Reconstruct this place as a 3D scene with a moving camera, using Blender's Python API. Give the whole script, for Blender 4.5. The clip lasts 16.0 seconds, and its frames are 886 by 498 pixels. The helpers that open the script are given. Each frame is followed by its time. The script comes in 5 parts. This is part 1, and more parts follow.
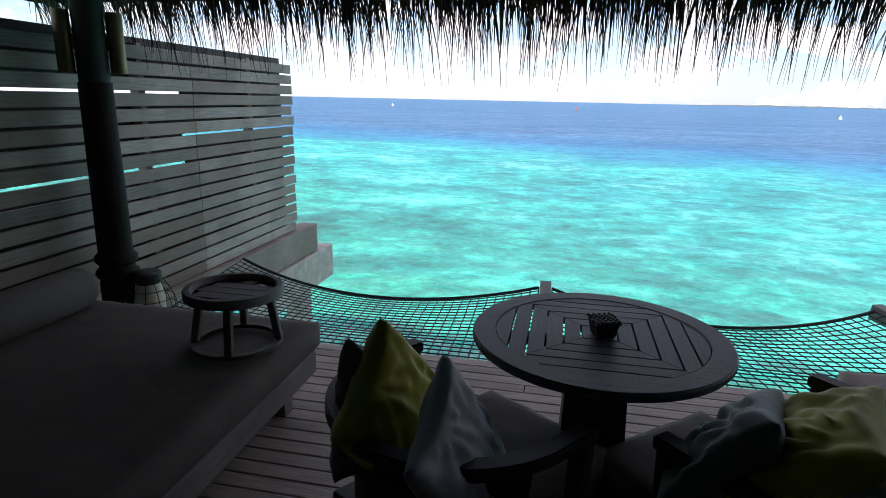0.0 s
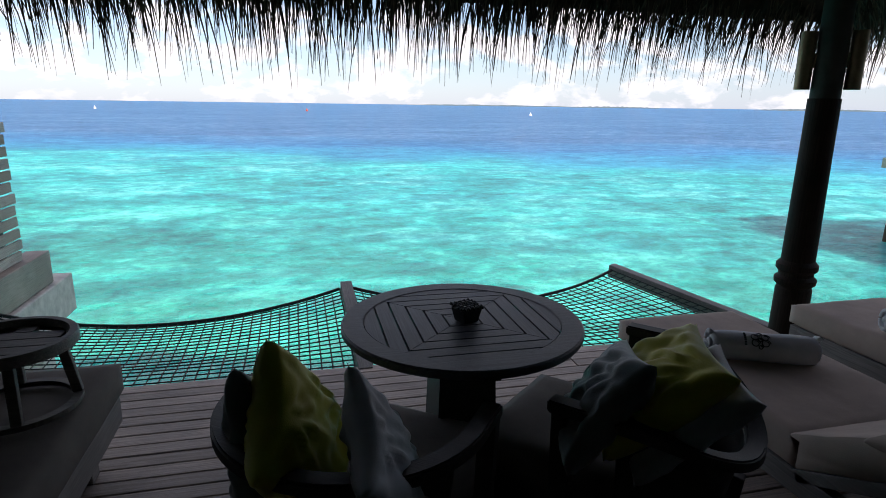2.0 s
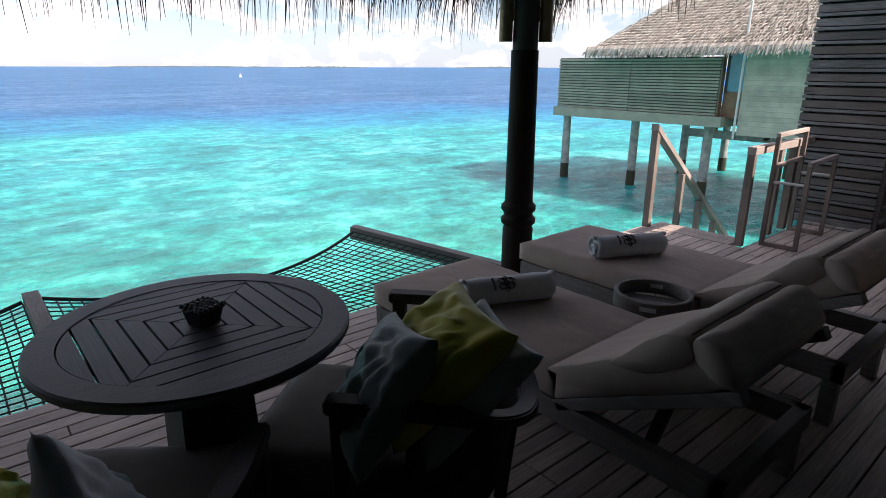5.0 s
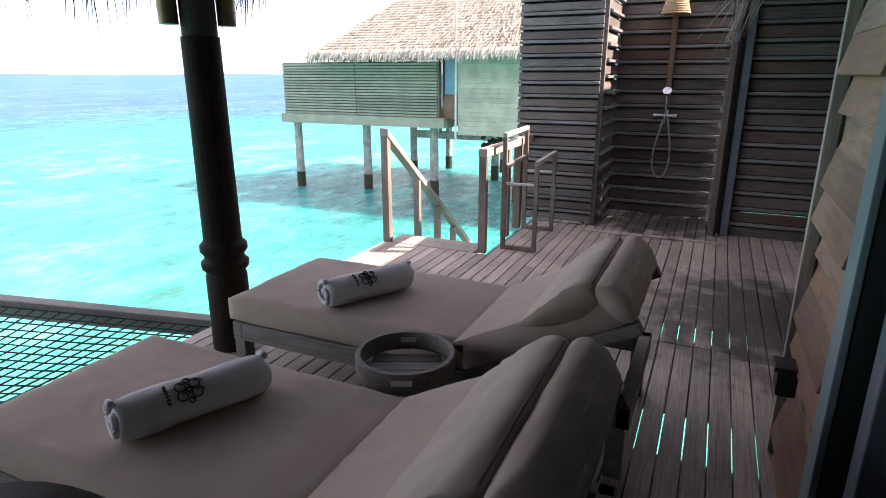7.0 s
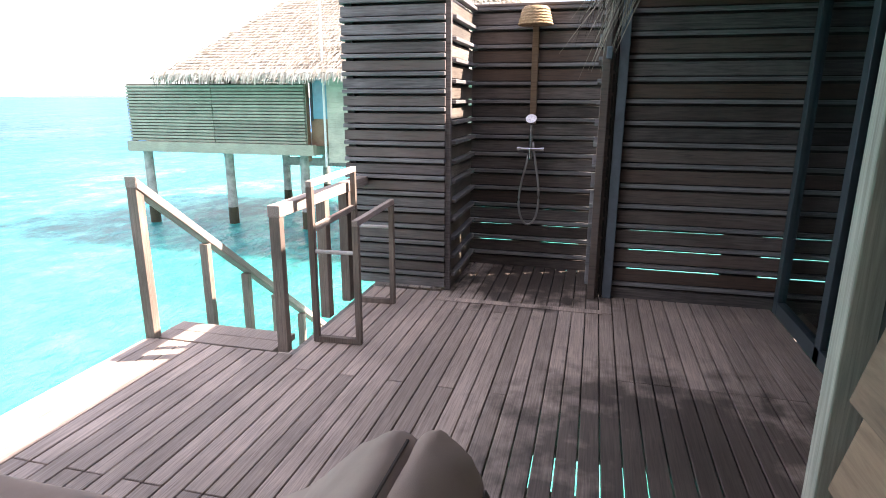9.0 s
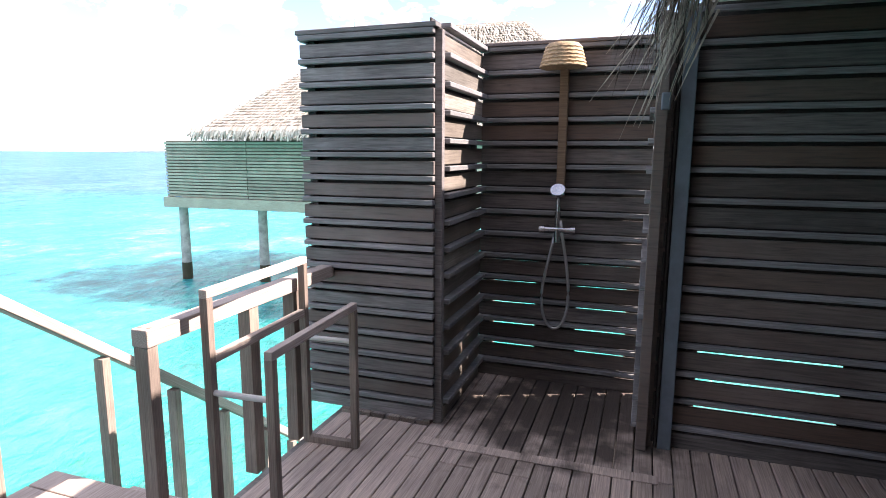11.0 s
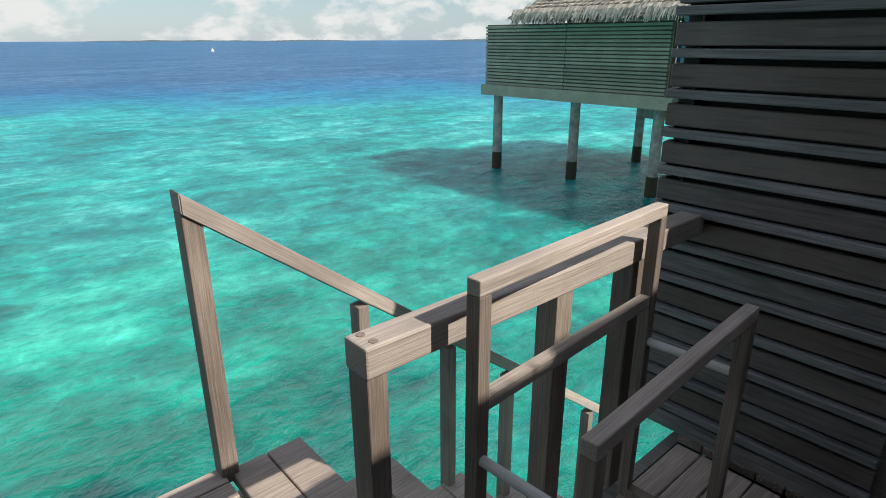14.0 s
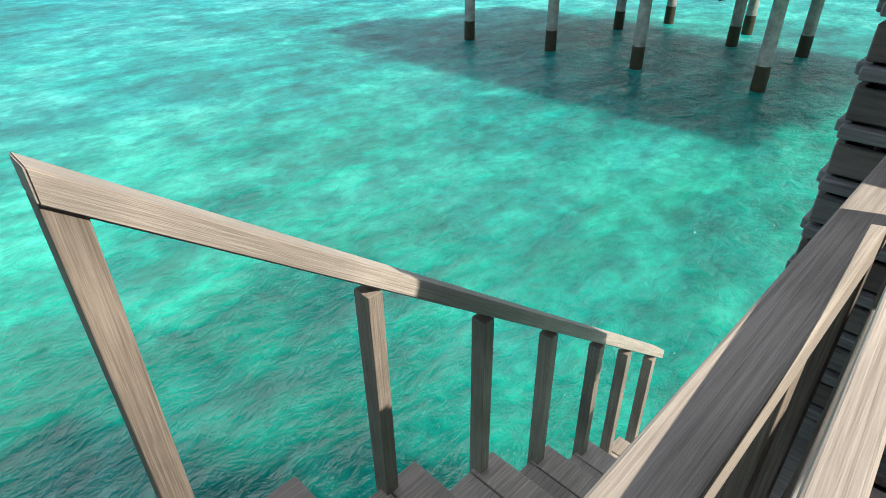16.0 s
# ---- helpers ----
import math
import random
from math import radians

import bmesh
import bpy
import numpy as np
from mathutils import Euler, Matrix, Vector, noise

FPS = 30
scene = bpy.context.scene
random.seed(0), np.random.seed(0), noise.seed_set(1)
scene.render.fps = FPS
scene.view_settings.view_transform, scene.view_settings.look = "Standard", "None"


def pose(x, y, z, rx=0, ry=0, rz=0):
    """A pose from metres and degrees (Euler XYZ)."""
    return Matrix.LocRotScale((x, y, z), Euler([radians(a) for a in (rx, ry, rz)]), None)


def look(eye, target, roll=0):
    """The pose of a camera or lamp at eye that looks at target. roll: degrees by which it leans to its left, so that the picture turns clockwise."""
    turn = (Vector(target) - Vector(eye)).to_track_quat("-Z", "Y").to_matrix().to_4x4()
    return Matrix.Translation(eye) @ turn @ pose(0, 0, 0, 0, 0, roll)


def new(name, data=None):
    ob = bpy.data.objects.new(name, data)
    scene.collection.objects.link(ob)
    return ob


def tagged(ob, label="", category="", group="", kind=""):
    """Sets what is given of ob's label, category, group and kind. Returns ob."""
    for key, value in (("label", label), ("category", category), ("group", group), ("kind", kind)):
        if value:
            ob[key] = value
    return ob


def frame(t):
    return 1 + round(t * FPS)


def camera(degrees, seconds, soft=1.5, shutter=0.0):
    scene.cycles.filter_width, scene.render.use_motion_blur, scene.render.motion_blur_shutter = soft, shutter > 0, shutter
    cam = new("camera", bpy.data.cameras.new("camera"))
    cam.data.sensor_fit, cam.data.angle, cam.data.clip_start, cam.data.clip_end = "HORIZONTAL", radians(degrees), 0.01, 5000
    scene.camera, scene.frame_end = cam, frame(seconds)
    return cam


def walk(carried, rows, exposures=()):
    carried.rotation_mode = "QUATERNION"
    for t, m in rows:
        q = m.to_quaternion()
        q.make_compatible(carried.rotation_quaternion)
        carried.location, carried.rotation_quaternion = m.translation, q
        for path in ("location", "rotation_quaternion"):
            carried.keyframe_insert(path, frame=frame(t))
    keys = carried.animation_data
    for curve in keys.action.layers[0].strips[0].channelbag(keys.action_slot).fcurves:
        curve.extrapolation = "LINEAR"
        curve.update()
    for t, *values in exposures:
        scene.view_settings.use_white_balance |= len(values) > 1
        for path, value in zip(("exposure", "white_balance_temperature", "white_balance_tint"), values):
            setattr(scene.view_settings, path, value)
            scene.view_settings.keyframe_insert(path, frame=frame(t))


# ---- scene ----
cam = camera(74.3, 16.0, soft=0.9)
PATH = [
    (0, (1.88, 1.301, 1.501), (1.492, 3.198, 1.004), 1.2),
    (0.5, (1.808, 1.277, 1.507), (1.643, 3.21, 1.025), 1.0),
    (1, (1.724, 1.3, 1.509), (1.797, 3.239, 1.029), 1.2),
    (1.5, (1.596, 1.316, 1.485), (1.88, 3.238, 1.015), 1.1),
    (2, (1.507, 1.326, 1.488), (1.966, 3.212, 1.008), 0.8),
    (2.5, (1.474, 1.333, 1.499), (2.069, 3.176, 1.001), 0.5),
    (3, (1.448, 1.31, 1.503), (2.173, 3.1, 0.99), 0.3),
    (3.2, (1.459, 1.317, 1.501), (2.22, 3.09, 0.978), 0.2),
    (5.3, (1.639, 1.667, 1.44), (2.984, 3.022, 0.843), 0.3),
    (5.5, (1.688, 1.726, 1.431), (3.108, 3.002, 0.835), 0.4),
    (6, (1.824, 1.871, 1.39), (3.389, 2.965, 0.797), 0.5),
    (6.5, (2.051, 1.95, 1.392), (3.712, 2.896, 0.806), 0.4),
    (7, (2.339, 1.999, 1.388), (4.079, 2.799, 0.814), 0.0),
    (7.5, (2.662, 2.026, 1.405), (4.449, 2.716, 0.828), -0.1),
    (8, (3.046, 1.997, 1.385), (4.87, 2.597, 0.826), -0.1),
    (8.5, (3.456, 1.986, 1.375), (5.313, 2.503, 0.842), 0.0),
    (8.7, (3.615, 1.988, 1.38), (5.481, 2.478, 0.86), 0.1),
    (10.8, (4.968, 1.965, 1.449), (6.85, 2.553, 1.111), 0.3),
    (11, (5.077, 1.987, 1.442), (6.942, 2.631, 1.117), 0.3),
    (11.5, (5.291, 2.017, 1.469), (7.084, 2.849, 1.165), 0.0),
    (12, (5.492, 2.119, 1.462), (7.191, 3.125, 1.146), 0.0),
    (12.5, (5.679, 2.216, 1.447), (7.271, 3.372, 1.089), -0.1),
    (13, (5.812, 2.391, 1.429), (7.29, 3.663, 0.986), 0.0),
    (13.5, (5.922, 2.59, 1.402), (7.271, 3.96, 0.849), -0.3),
    (14, (6.064, 2.795, 1.352), (7.31, 4.209, 0.677), -0.2),
    (14.5, (6.17, 2.981, 1.308), (7.365, 4.39, 0.519), -0.2),
    (15, (6.261, 3.194, 1.299), (7.422, 4.567, 0.418), -0.2),
    (15.2, (6.288, 3.269, 1.296), (7.446, 4.607, 0.371), 0.2),
    (15.6, (6.367, 3.378, 1.269), (7.527, 4.675, 0.292), -0.2),
    (15.8, (6.4, 3.449, 1.272), (7.579, 4.697, 0.258), -0.4),
    (16, (6.432, 3.5, 1.275), (7.624, 4.705, 0.229), -0.9),
]
EXPOSURES = [(0.0, 0.7, 6900, 20), (3.0, 0.5, 6900, 20), (5.5, 0.88, 7200, 24), (7.0, 1.7, 7500, 26), (8.5, 2.08, 7600, 26), (11.0, 1.85, 7100, 24), (12.0, 0.8, 6700, 12), (12.5, 0.28, 6550, 11), (13.5, 0.08, 6650, 10), (14.5, 0.08, 7100, 6), (16.0, 0.36, 7000, 4)]
walk(cam, [(t, look(eye, target, roll)) for t, eye, target, roll in PATH], EXPOSURES)

# ---- light ----
SUN = Vector((0.40, -1.0, 1.0)).normalized()  # towards the sun
world = bpy.data.worlds.new("sky")
scene.world = world
world.use_nodes = True
wt = world.node_tree
wt.nodes.clear()


def wnode(kind, **sets):
    n = wt.nodes.new(kind)
    for k, v in sets.items():
        n.inputs[k.replace("_", " ")].default_value = v
    return n


sky = wt.nodes.new("ShaderNodeTexSky")
sky.sky_type = "NISHITA"
sky.sun_disc = False
sky.sun_elevation = math.asin(SUN.z)
sky.sun_rotation = math.atan2(SUN.x, SUN.y)
sky.air_density, sky.dust_density, sky.ozone_density = 1.0, 0.1, 3.5
coords = wt.nodes.new("ShaderNodeTexCoord")
stretch = wt.nodes.new("ShaderNodeMapping")
stretch.inputs["Scale"].default_value = (1.0, 1.0, 2.0)
wt.links.new(coords.outputs["Generated"], stretch.inputs["Vector"])
puffs = wnode("ShaderNodeTexNoise", Scale=11.0, Detail=10.0, Roughness=0.56, Distortion=0.15)
wt.links.new(stretch.outputs[0], puffs.inputs["Vector"])
cover = wt.nodes.new("ShaderNodeValToRGB")
cover.color_ramp.elements[0].position, cover.color_ramp.elements[1].position = 0.47, 0.58
wt.links.new(puffs.outputs[0], cover.inputs[0])
mixer = wt.nodes.new("ShaderNodeMix")
mixer.data_type = "RGBA"
mixer.inputs["B"].default_value = (7.2, 7.5, 7.9, 1)
wt.links.new(cover.outputs[0], mixer.inputs["Factor"])
split = wt.nodes.new("ShaderNodeSeparateXYZ")
wt.links.new(coords.outputs["Generated"], split.inputs[0])
low = wt.nodes.new("ShaderNodeMapRange")
low.inputs["From Min"].default_value, low.inputs["From Max"].default_value = -0.02, 0.16
low.inputs["To Min"].default_value, low.inputs["To Max"].default_value = 0.8, 0.0
wt.links.new(split.outputs["Z"], low.inputs["Value"])
haze = wt.nodes.new("ShaderNodeMix")
haze.data_type = "RGBA"
haze.inputs["B"].default_value = (3.3, 4.6, 6.3, 1)
wt.links.new(low.outputs[0], haze.inputs["Factor"])
wt.links.new(sky.outputs[0], haze.inputs["A"])
wt.links.new(haze.outputs["Result"], mixer.inputs["A"])
glow = wt.nodes.new("ShaderNodeBackground")
glow.inputs["Strength"].default_value = 0.105
wt.links.new(mixer.outputs["Result"], glow.inputs["Color"])
wt.links.new(glow.outputs[0], wt.nodes.new("ShaderNodeOutputWorld").inputs["Surface"])

sun = new("sun", bpy.data.lights.new("sun", "SUN"))
sun.data.energy, sun.data.angle, sun.data.color = 5.0, radians(0.6), (1.0, 0.95, 0.87)
sun.matrix_world = look(SUN * 40, (0, 0, 0))


# ---- materials ----
def material(name, rough=0.6, metal=0.0, color=(0.5, 0.5, 0.5)):
    m = bpy.data.materials.new(name)
    m.use_nodes = True
    b = m.node_tree.nodes["Principled BSDF"]
    b.inputs["Roughness"].default_value = rough
    b.inputs["Metallic"].default_value = metal
    b.inputs["Base Color"].default_value = (*color, 1)
    m.diffuse_color = (*color, 1)
    return m, m.node_tree, b


def mapped(nt, scale, where="Object"):
    c = nt.nodes.new("ShaderNodeTexCoord")
    mp = nt.nodes.new("ShaderNodeMapping")
    mp.inputs["Scale"].default_value = scale
    nt.links.new(c.outputs[where], mp.inputs["Vector"])
    return mp


def noisy(nt, vector, scale, detail=4.0, rough=0.55, warp=0.0):
    n = nt.nodes.new("ShaderNodeTexNoise")
    n.inputs["Scale"].default_value, n.inputs["Detail"].default_value = scale, detail
    n.inputs["Roughness"].default_value, n.inputs["Distortion"].default_value = rough, warp
    if vector:
        nt.links.new(vector.outputs[0], n.inputs["Vector"])
    return n


def ramp(nt, source, stops):
    r = nt.nodes.new("ShaderNodeValToRGB")
    els = r.color_ramp.elements
    while len(els) < len(stops):
        els.new(0.5)
    for e, (p, c) in zip(els, stops):
        e.position, e.color = p, (*c, 1)
    nt.links.new(source, r.inputs[0])
    return r


def blend(nt, a, b, factor, mode="MIX"):
    mx = nt.nodes.new("ShaderNodeMix")
    mx.data_type, mx.blend_type = "RGBA", mode
    for sock, v in (("A", a), ("B", b), ("Factor", factor)):
        if isinstance(v, bpy.types.NodeSocket):
            nt.links.new(v, mx.inputs[sock])
        elif isinstance(v, tuple):
            mx.inputs[sock].default_value = (*v, 1)
        else:
            mx.inputs[sock].default_value = v
    return mx.outputs["Result"]


def relief(nt, bsdf, height, strength=0.3, distance=0.01):
    b = nt.nodes.new("ShaderNodeBump")
    b.inputs["Strength"].default_value, b.inputs["Distance"].default_value = strength, distance
    nt.links.new(height, b.inputs["Height"])
    nt.links.new(b.outputs[0], bsdf.inputs["Normal"])


def wood(name, dark, light, along="x", rough=0.7, spread=0.35, stains=0.5, warm=None, fine=48):
    """Weathered timber: fine grain along one axis, blotches, and a tone of its own for each board."""
    m, nt, b = material(name, rough, 0.0, light)
    s = {"x": (1.6, fine, fine), "y": (fine, 1.6, fine), "z": (fine, fine, 1.6)}[along]
    info = nt.nodes.new("ShaderNodeObjectInfo")
    mp = mapped(nt, s)
    shift = nt.nodes.new("ShaderNodeVectorMath")
    shift.operation = "MULTIPLY"
    shift.inputs[1].default_value = (37, 37, 37)
    nt.links.new(info.outputs["Random"], shift.inputs[0])
    nt.links.new(shift.outputs[0], mp.inputs["Location"])
    grain = noisy(nt, mp, 3.0, 6.0, 0.65, 0.6)
    col = ramp(nt, grain.outputs[0], [(0.3, dark), (0.7, light)])
    tone = nt.nodes.new("ShaderNodeMapRange")
    tone.inputs["To Min"].default_value, tone.inputs["To Max"].default_value = 1 - spread, 1 + spread
    nt.links.new(info.outputs["Random"], tone.inputs["Value"])
    toned = blend(nt, col.outputs[0], tone.outputs[0], 1.0, "MULTIPLY")
    geo = nt.nodes.new("ShaderNodeNewGeometry")
    blot = nt.nodes.new("ShaderNodeTexNoise")
    blot.inputs["Scale"].default_value, blot.inputs["Detail"].default_value = 2.3, 5.0
    nt.links.new(geo.outputs["Position"], blot.inputs["Vector"])
    mask = ramp(nt, blot.outputs[0], [(0.42, (1 - stains,) * 3), (0.6, (1, 1, 1))])
    out = blend(nt, toned, mask.outputs[0], 1.0, "MULTIPLY")
    if warm:
        pick = nt.nodes.new("ShaderNodeMath")
        pick.operation = "MULTIPLY"
        frac = nt.nodes.new("ShaderNodeMath")
        frac.operation = "FRACT"
        scaled = nt.nodes.new("ShaderNodeMath")
        scaled.operation = "MULTIPLY"
        scaled.inputs[1].default_value = 7.31
        nt.links.new(info.outputs["Random"], scaled.inputs[0])
        nt.links.new(scaled.outputs[0], frac.inputs[0])
        nt.links.new(frac.outputs[0], pick.inputs[0])
        nt.links.new(grain.outputs[0], pick.inputs[1])
        out = blend(nt, out, warm, pick.outputs[0])
    nt.links.new(out, b.inputs["Base Color"])
    rr = nt.nodes.new("ShaderNodeMapRange")
    rr.inputs["To Min"].default_value, rr.inputs["To Max"].default_value = rough - 0.15, min(1, rough + 0.2)
    nt.links.new(grain.outputs[0], rr.inputs["Value"])
    nt.links.new(rr.outputs[0], b.inputs["Roughness"])
    relief(nt, b, grain.outputs[0], 0.35, 0.004)
    return m


def cloth(name, color, light, rough=0.9, weave=420, folds=7.0, sheen=0.0):
    m, nt, b = material(name, rough, 0.0, color)
    mp = mapped(nt, (1, 1, 1))
    big = noisy(nt, mp, folds, 3.0)
    fine = noisy(nt, mp, weave, 2.0)
    col = ramp(nt, big.outputs[0], [(0.3, color), (0.75, light)])
    nt.links.new(blend(nt, col.outputs[0], (0.6, 0.6, 0.6), fine.outputs[0], "SOFT_LIGHT"), b.inputs["Base Color"])
    add = nt.nodes.new("ShaderNodeMath")
    add.operation = "MULTIPLY_ADD"
    add.inputs[1].default_value = 0.12
    nt.links.new(fine.outputs[0], add.inputs[0])
    nt.links.new(big.outputs[0], add.inputs[2])
    relief(nt, b, add.outputs[0], 0.35, 0.012)
    b.inputs["Sheen Weight"].default_value = sheen
    return m


def plain(name, color, rough=0.5, metal=0.0, variation=0.2, scale=14.0, bump=0.1):
    m, nt, b = material(name, rough, metal, color)
    n = noisy(nt, mapped(nt, (1, 1, 1)), scale, 5.0, 0.6)
    lo, hi = tuple(c * (1 - variation) for c in color), tuple(min(1, c * (1 + variation)) for c in color)
    nt.links.new(ramp(nt, n.outputs[0], [(0.3, lo), (0.7, hi)]).outputs[0], b.inputs["Base Color"])
    if bump:
        relief(nt, b, n.outputs[0], bump, 0.004)
    return m


DECK = wood("deck_timber", (0.264, 0.209, 0.182), (0.641, 0.533, 0.469), "x", 0.6, 0.22, 0.2)


def damp_shade_patch(m, centre, reach):
    """Dark patch with a ragged edge on the boards round a spot: damp stain, and shade painted on the shower floor."""
    nt = m.node_tree
    b = nt.nodes["Principled BSDF"]
    old = b.inputs["Base Color"].links[0].from_socket
    geo = nt.nodes.new("ShaderNodeNewGeometry")
    off = nt.nodes.new("ShaderNodeVectorMath")
    off.operation = "DISTANCE"
    off.inputs[1].default_value = centre
    warped = nt.nodes.new("ShaderNodeVectorMath")
    warped.operation = "MULTIPLY_ADD"
    n = nt.nodes.new("ShaderNodeTexNoise")
    n.inputs["Scale"].default_value, n.inputs["Detail"].default_value = 6.0, 8.0
    nt.links.new(geo.outputs["Position"], n.inputs["Vector"])
    warped.inputs[1].default_value = (1.6, 1.6, 0)
    nt.links.new(n.outputs["Color"], warped.inputs[0])
    nt.links.new(geo.outputs["Position"], warped.inputs[2])
    nt.links.new(warped.outputs[0], off.inputs[0])
    rng = nt.nodes.new("ShaderNodeMapRange")
    rng.inputs["From Min"].default_value, rng.inputs["From Max"].default_value = reach * 0.55, reach
    rng.inputs["To Min"].default_value, rng.inputs["To Max"].default_value = 0.26, 1.0
    nt.links.new(off.outputs["Value"], rng.inputs["Value"])
    nt.links.new(blend(nt, old, rng.outputs[0], 1.0, "MULTIPLY"), b.inputs["Base Color"])


damp_shade_patch(DECK, (6.85, 2.35, 0.0), 0.95)
# shower floor: damp blotches plus its deep shade painted in
damp_shade_patch(DECK, (9.1, 3.2, 0.0), 0.75)
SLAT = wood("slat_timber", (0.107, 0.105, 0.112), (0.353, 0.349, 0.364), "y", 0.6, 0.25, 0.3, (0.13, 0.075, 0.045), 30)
# Brown slats for shower back and bath wall, darkened to paint their shade.
SLAT_SHADED = wood("brown_shaded_slat_timber", (0.065, 0.060, 0.060), (0.215, 0.198, 0.195), "y", 0.6, 0.38, 0.3, (0.13, 0.062, 0.032), 30)
BATTEN = wood("grey_batten_timber", (0.123, 0.124, 0.132), (0.339, 0.344, 0.359), "y", 0.6, 0.15, 0.2)
SLATX = wood("slat_timber_across", (0.143, 0.130, 0.116), (0.374, 0.347, 0.314), "x", 0.6, 0.35, 0.35, (0.14, 0.09, 0.055))
SCREEN = wood("screen_timber", (0.235, 0.195, 0.165), (0.52, 0.45, 0.40), "y", 0.6, 0.32, 0.3, (0.20, 0.12, 0.07))
RAIL = wood("rail_timber", (0.30, 0.245, 0.215), (0.63, 0.55, 0.505), "x", 0.75, 0.1, 0.25, None, 95)
# Upright timber coloured darker than the rails, deepening its shade through colour.
RAILZ = wood("shade_dark_post_timber", (0.15, 0.115, 0.094), (0.42, 0.345, 0.30), "z", 0.75, 0.15, 0.35, None, 95)
CEDAR = wood("cedar_siding", (0.16, 0.100, 0.066), (0.42, 0.30, 0.215), "x", 0.65, 0.42, 0.35, (0.36, 0.135, 0.06), 20)
TRIM = wood("grey_trim_timber", (0.30, 0.27, 0.23), (0.58, 0.53, 0.46), "z", 0.7, 0.1, 0.2)
TABLE = wood("table_timber", (0.060, 0.062, 0.074), (0.150, 0.156, 0.182), "x", 0.5, 0.2, 0.2)
TABLEY = wood("table_timber_across", (0.060, 0.062, 0.074), (0.150, 0.156, 0.182), "y", 0.5, 0.2, 0.2)
# Furniture timber; on rear slats its darkness stands in for joint shade.
DARKWOOD = wood("dark_furniture_and_joint_shade", (0.02, 0.018, 0.017), (0.06, 0.054, 0.05), "x", 0.55, 0.15, 0.2)
GREYWOOD = wood("grey_furniture_timber", (0.13, 0.122, 0.115), (0.29, 0.27, 0.255), "y", 0.65, 0.15, 0.25)
TRAYWOOD = wood("tray_timber", (0.09, 0.08, 0.072), (0.23, 0.205, 0.185), "x", 0.6, 0.2, 0.3)
POSTWOOD = wood("log_post_timber", (0.012, 0.009, 0.007), (0.045, 0.032, 0.024), "z", 0.6, 0.1, 0.4)
POSTTOP = plain("grey_green_post_paint", (0.06, 0.068, 0.06), 0.6, 0, 0.25, 9, 0.1)
POSTWOOD.node_tree.nodes["Principled BSDF"].inputs["Specular IOR Level"].default_value = 0.12
POSTTOP.node_tree.nodes["Principled BSDF"].inputs["Specular IOR Level"].default_value = 0.2
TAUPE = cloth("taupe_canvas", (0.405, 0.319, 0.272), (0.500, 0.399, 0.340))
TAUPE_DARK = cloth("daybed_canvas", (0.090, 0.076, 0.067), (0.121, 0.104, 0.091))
OLIVE = cloth("olive_velvet", (0.483, 0.437, 0.023), (0.690, 0.632, 0.069), 0.7, 300, 5.0, 0.4)
SLATE = cloth("slate_velvet", (0.12, 0.15, 0.155), (0.20, 0.235, 0.24), 0.7, 300, 5.0, 0.4)
SILVER = cloth("silver_grey_velvet", (0.264, 0.282, 0.300), (0.456, 0.468, 0.492), 0.65, 300, 5.0, 0.4)
TOWEL = cloth("grey_terry", (0.55, 0.55, 0.57), (0.70, 0.70, 0.72), 0.95, 160, 9.0, 0.2)
INK = plain("dark_print", (0.02, 0.02, 0.022), 0.8)
ROPE = plain("black_net_cord", (0.012, 0.016, 0.016), 0.7, 0.0, 0.3, 90, 0.3)
WICKER = plain("grey_wicker", (0.27, 0.28, 0.29), 0.7, 0.0, 0.3, 60, 0.5)
CONCRETE = plain("pale_concrete", (0.48, 0.45, 0.41), 0.85, 0.0, 0.25, 9, 0.4)
CHROME = plain("chrome", (0.75, 0.76, 0.78), 0.12, 1.0, 0.03, 20, 0)
DARKCHROME = plain("tarnished_chrome", (0.46, 0.47, 0.49), 0.22, 1.0, 0.15, 30, 0.05)
POSTBLUE = plain("blue_grey_post_paint", (0.13, 0.165, 0.20), 0.5, 0.1, 0.2, 9, 0.1)
# Pale and dark jamb colours paint its lit edge and unlit face.
JAMB_LIT = plain("lit_jamb_edge_teal", (0.20, 0.29, 0.31), 0.4, 0.1, 0.12, 8, 0.05)
JAMB_UNLIT = plain("unlit_jamb_green", (0.018, 0.034, 0.032), 0.35, 0.0, 0.15, 6, 0.05)
HOSE = plain("grey_metal_hose", (0.42, 0.42, 0.43), 0.4, 0.7, 0.1, 200, 0.3)
BLACK = plain("black_plastic", (0.015, 0.015, 0.017), 0.45)
TEAL = plain("blue_grey_frame_paint", (0.05, 0.075, 0.088), 0.4, 0.2, 0.12, 8, 0.05)
SHELLWHITE = plain("white_tube", (0.6, 0.6, 0.6), 0.4, 0.0, 0.08)
BRASS = plain("aged_brass", (0.30, 0.24, 0.15), 0.45, 0.7, 0.3)
CANDLE = plain("cream_candle_wax", (0.6, 0.58, 0.46), 0.5, 0, 0.1)
PLASTER = plain("warm_plaster", (0.22, 0.19, 0.16), 0.9, 0, 0.08, 4, 0.1)
ROOMFLOOR = wood("room_floor_timber", (0.06, 0.045, 0.035), (0.14, 0.105, 0.08), "x", 0.5, 0.1, 0.1)
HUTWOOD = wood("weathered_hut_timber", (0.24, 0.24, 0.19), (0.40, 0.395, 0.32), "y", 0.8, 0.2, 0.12)
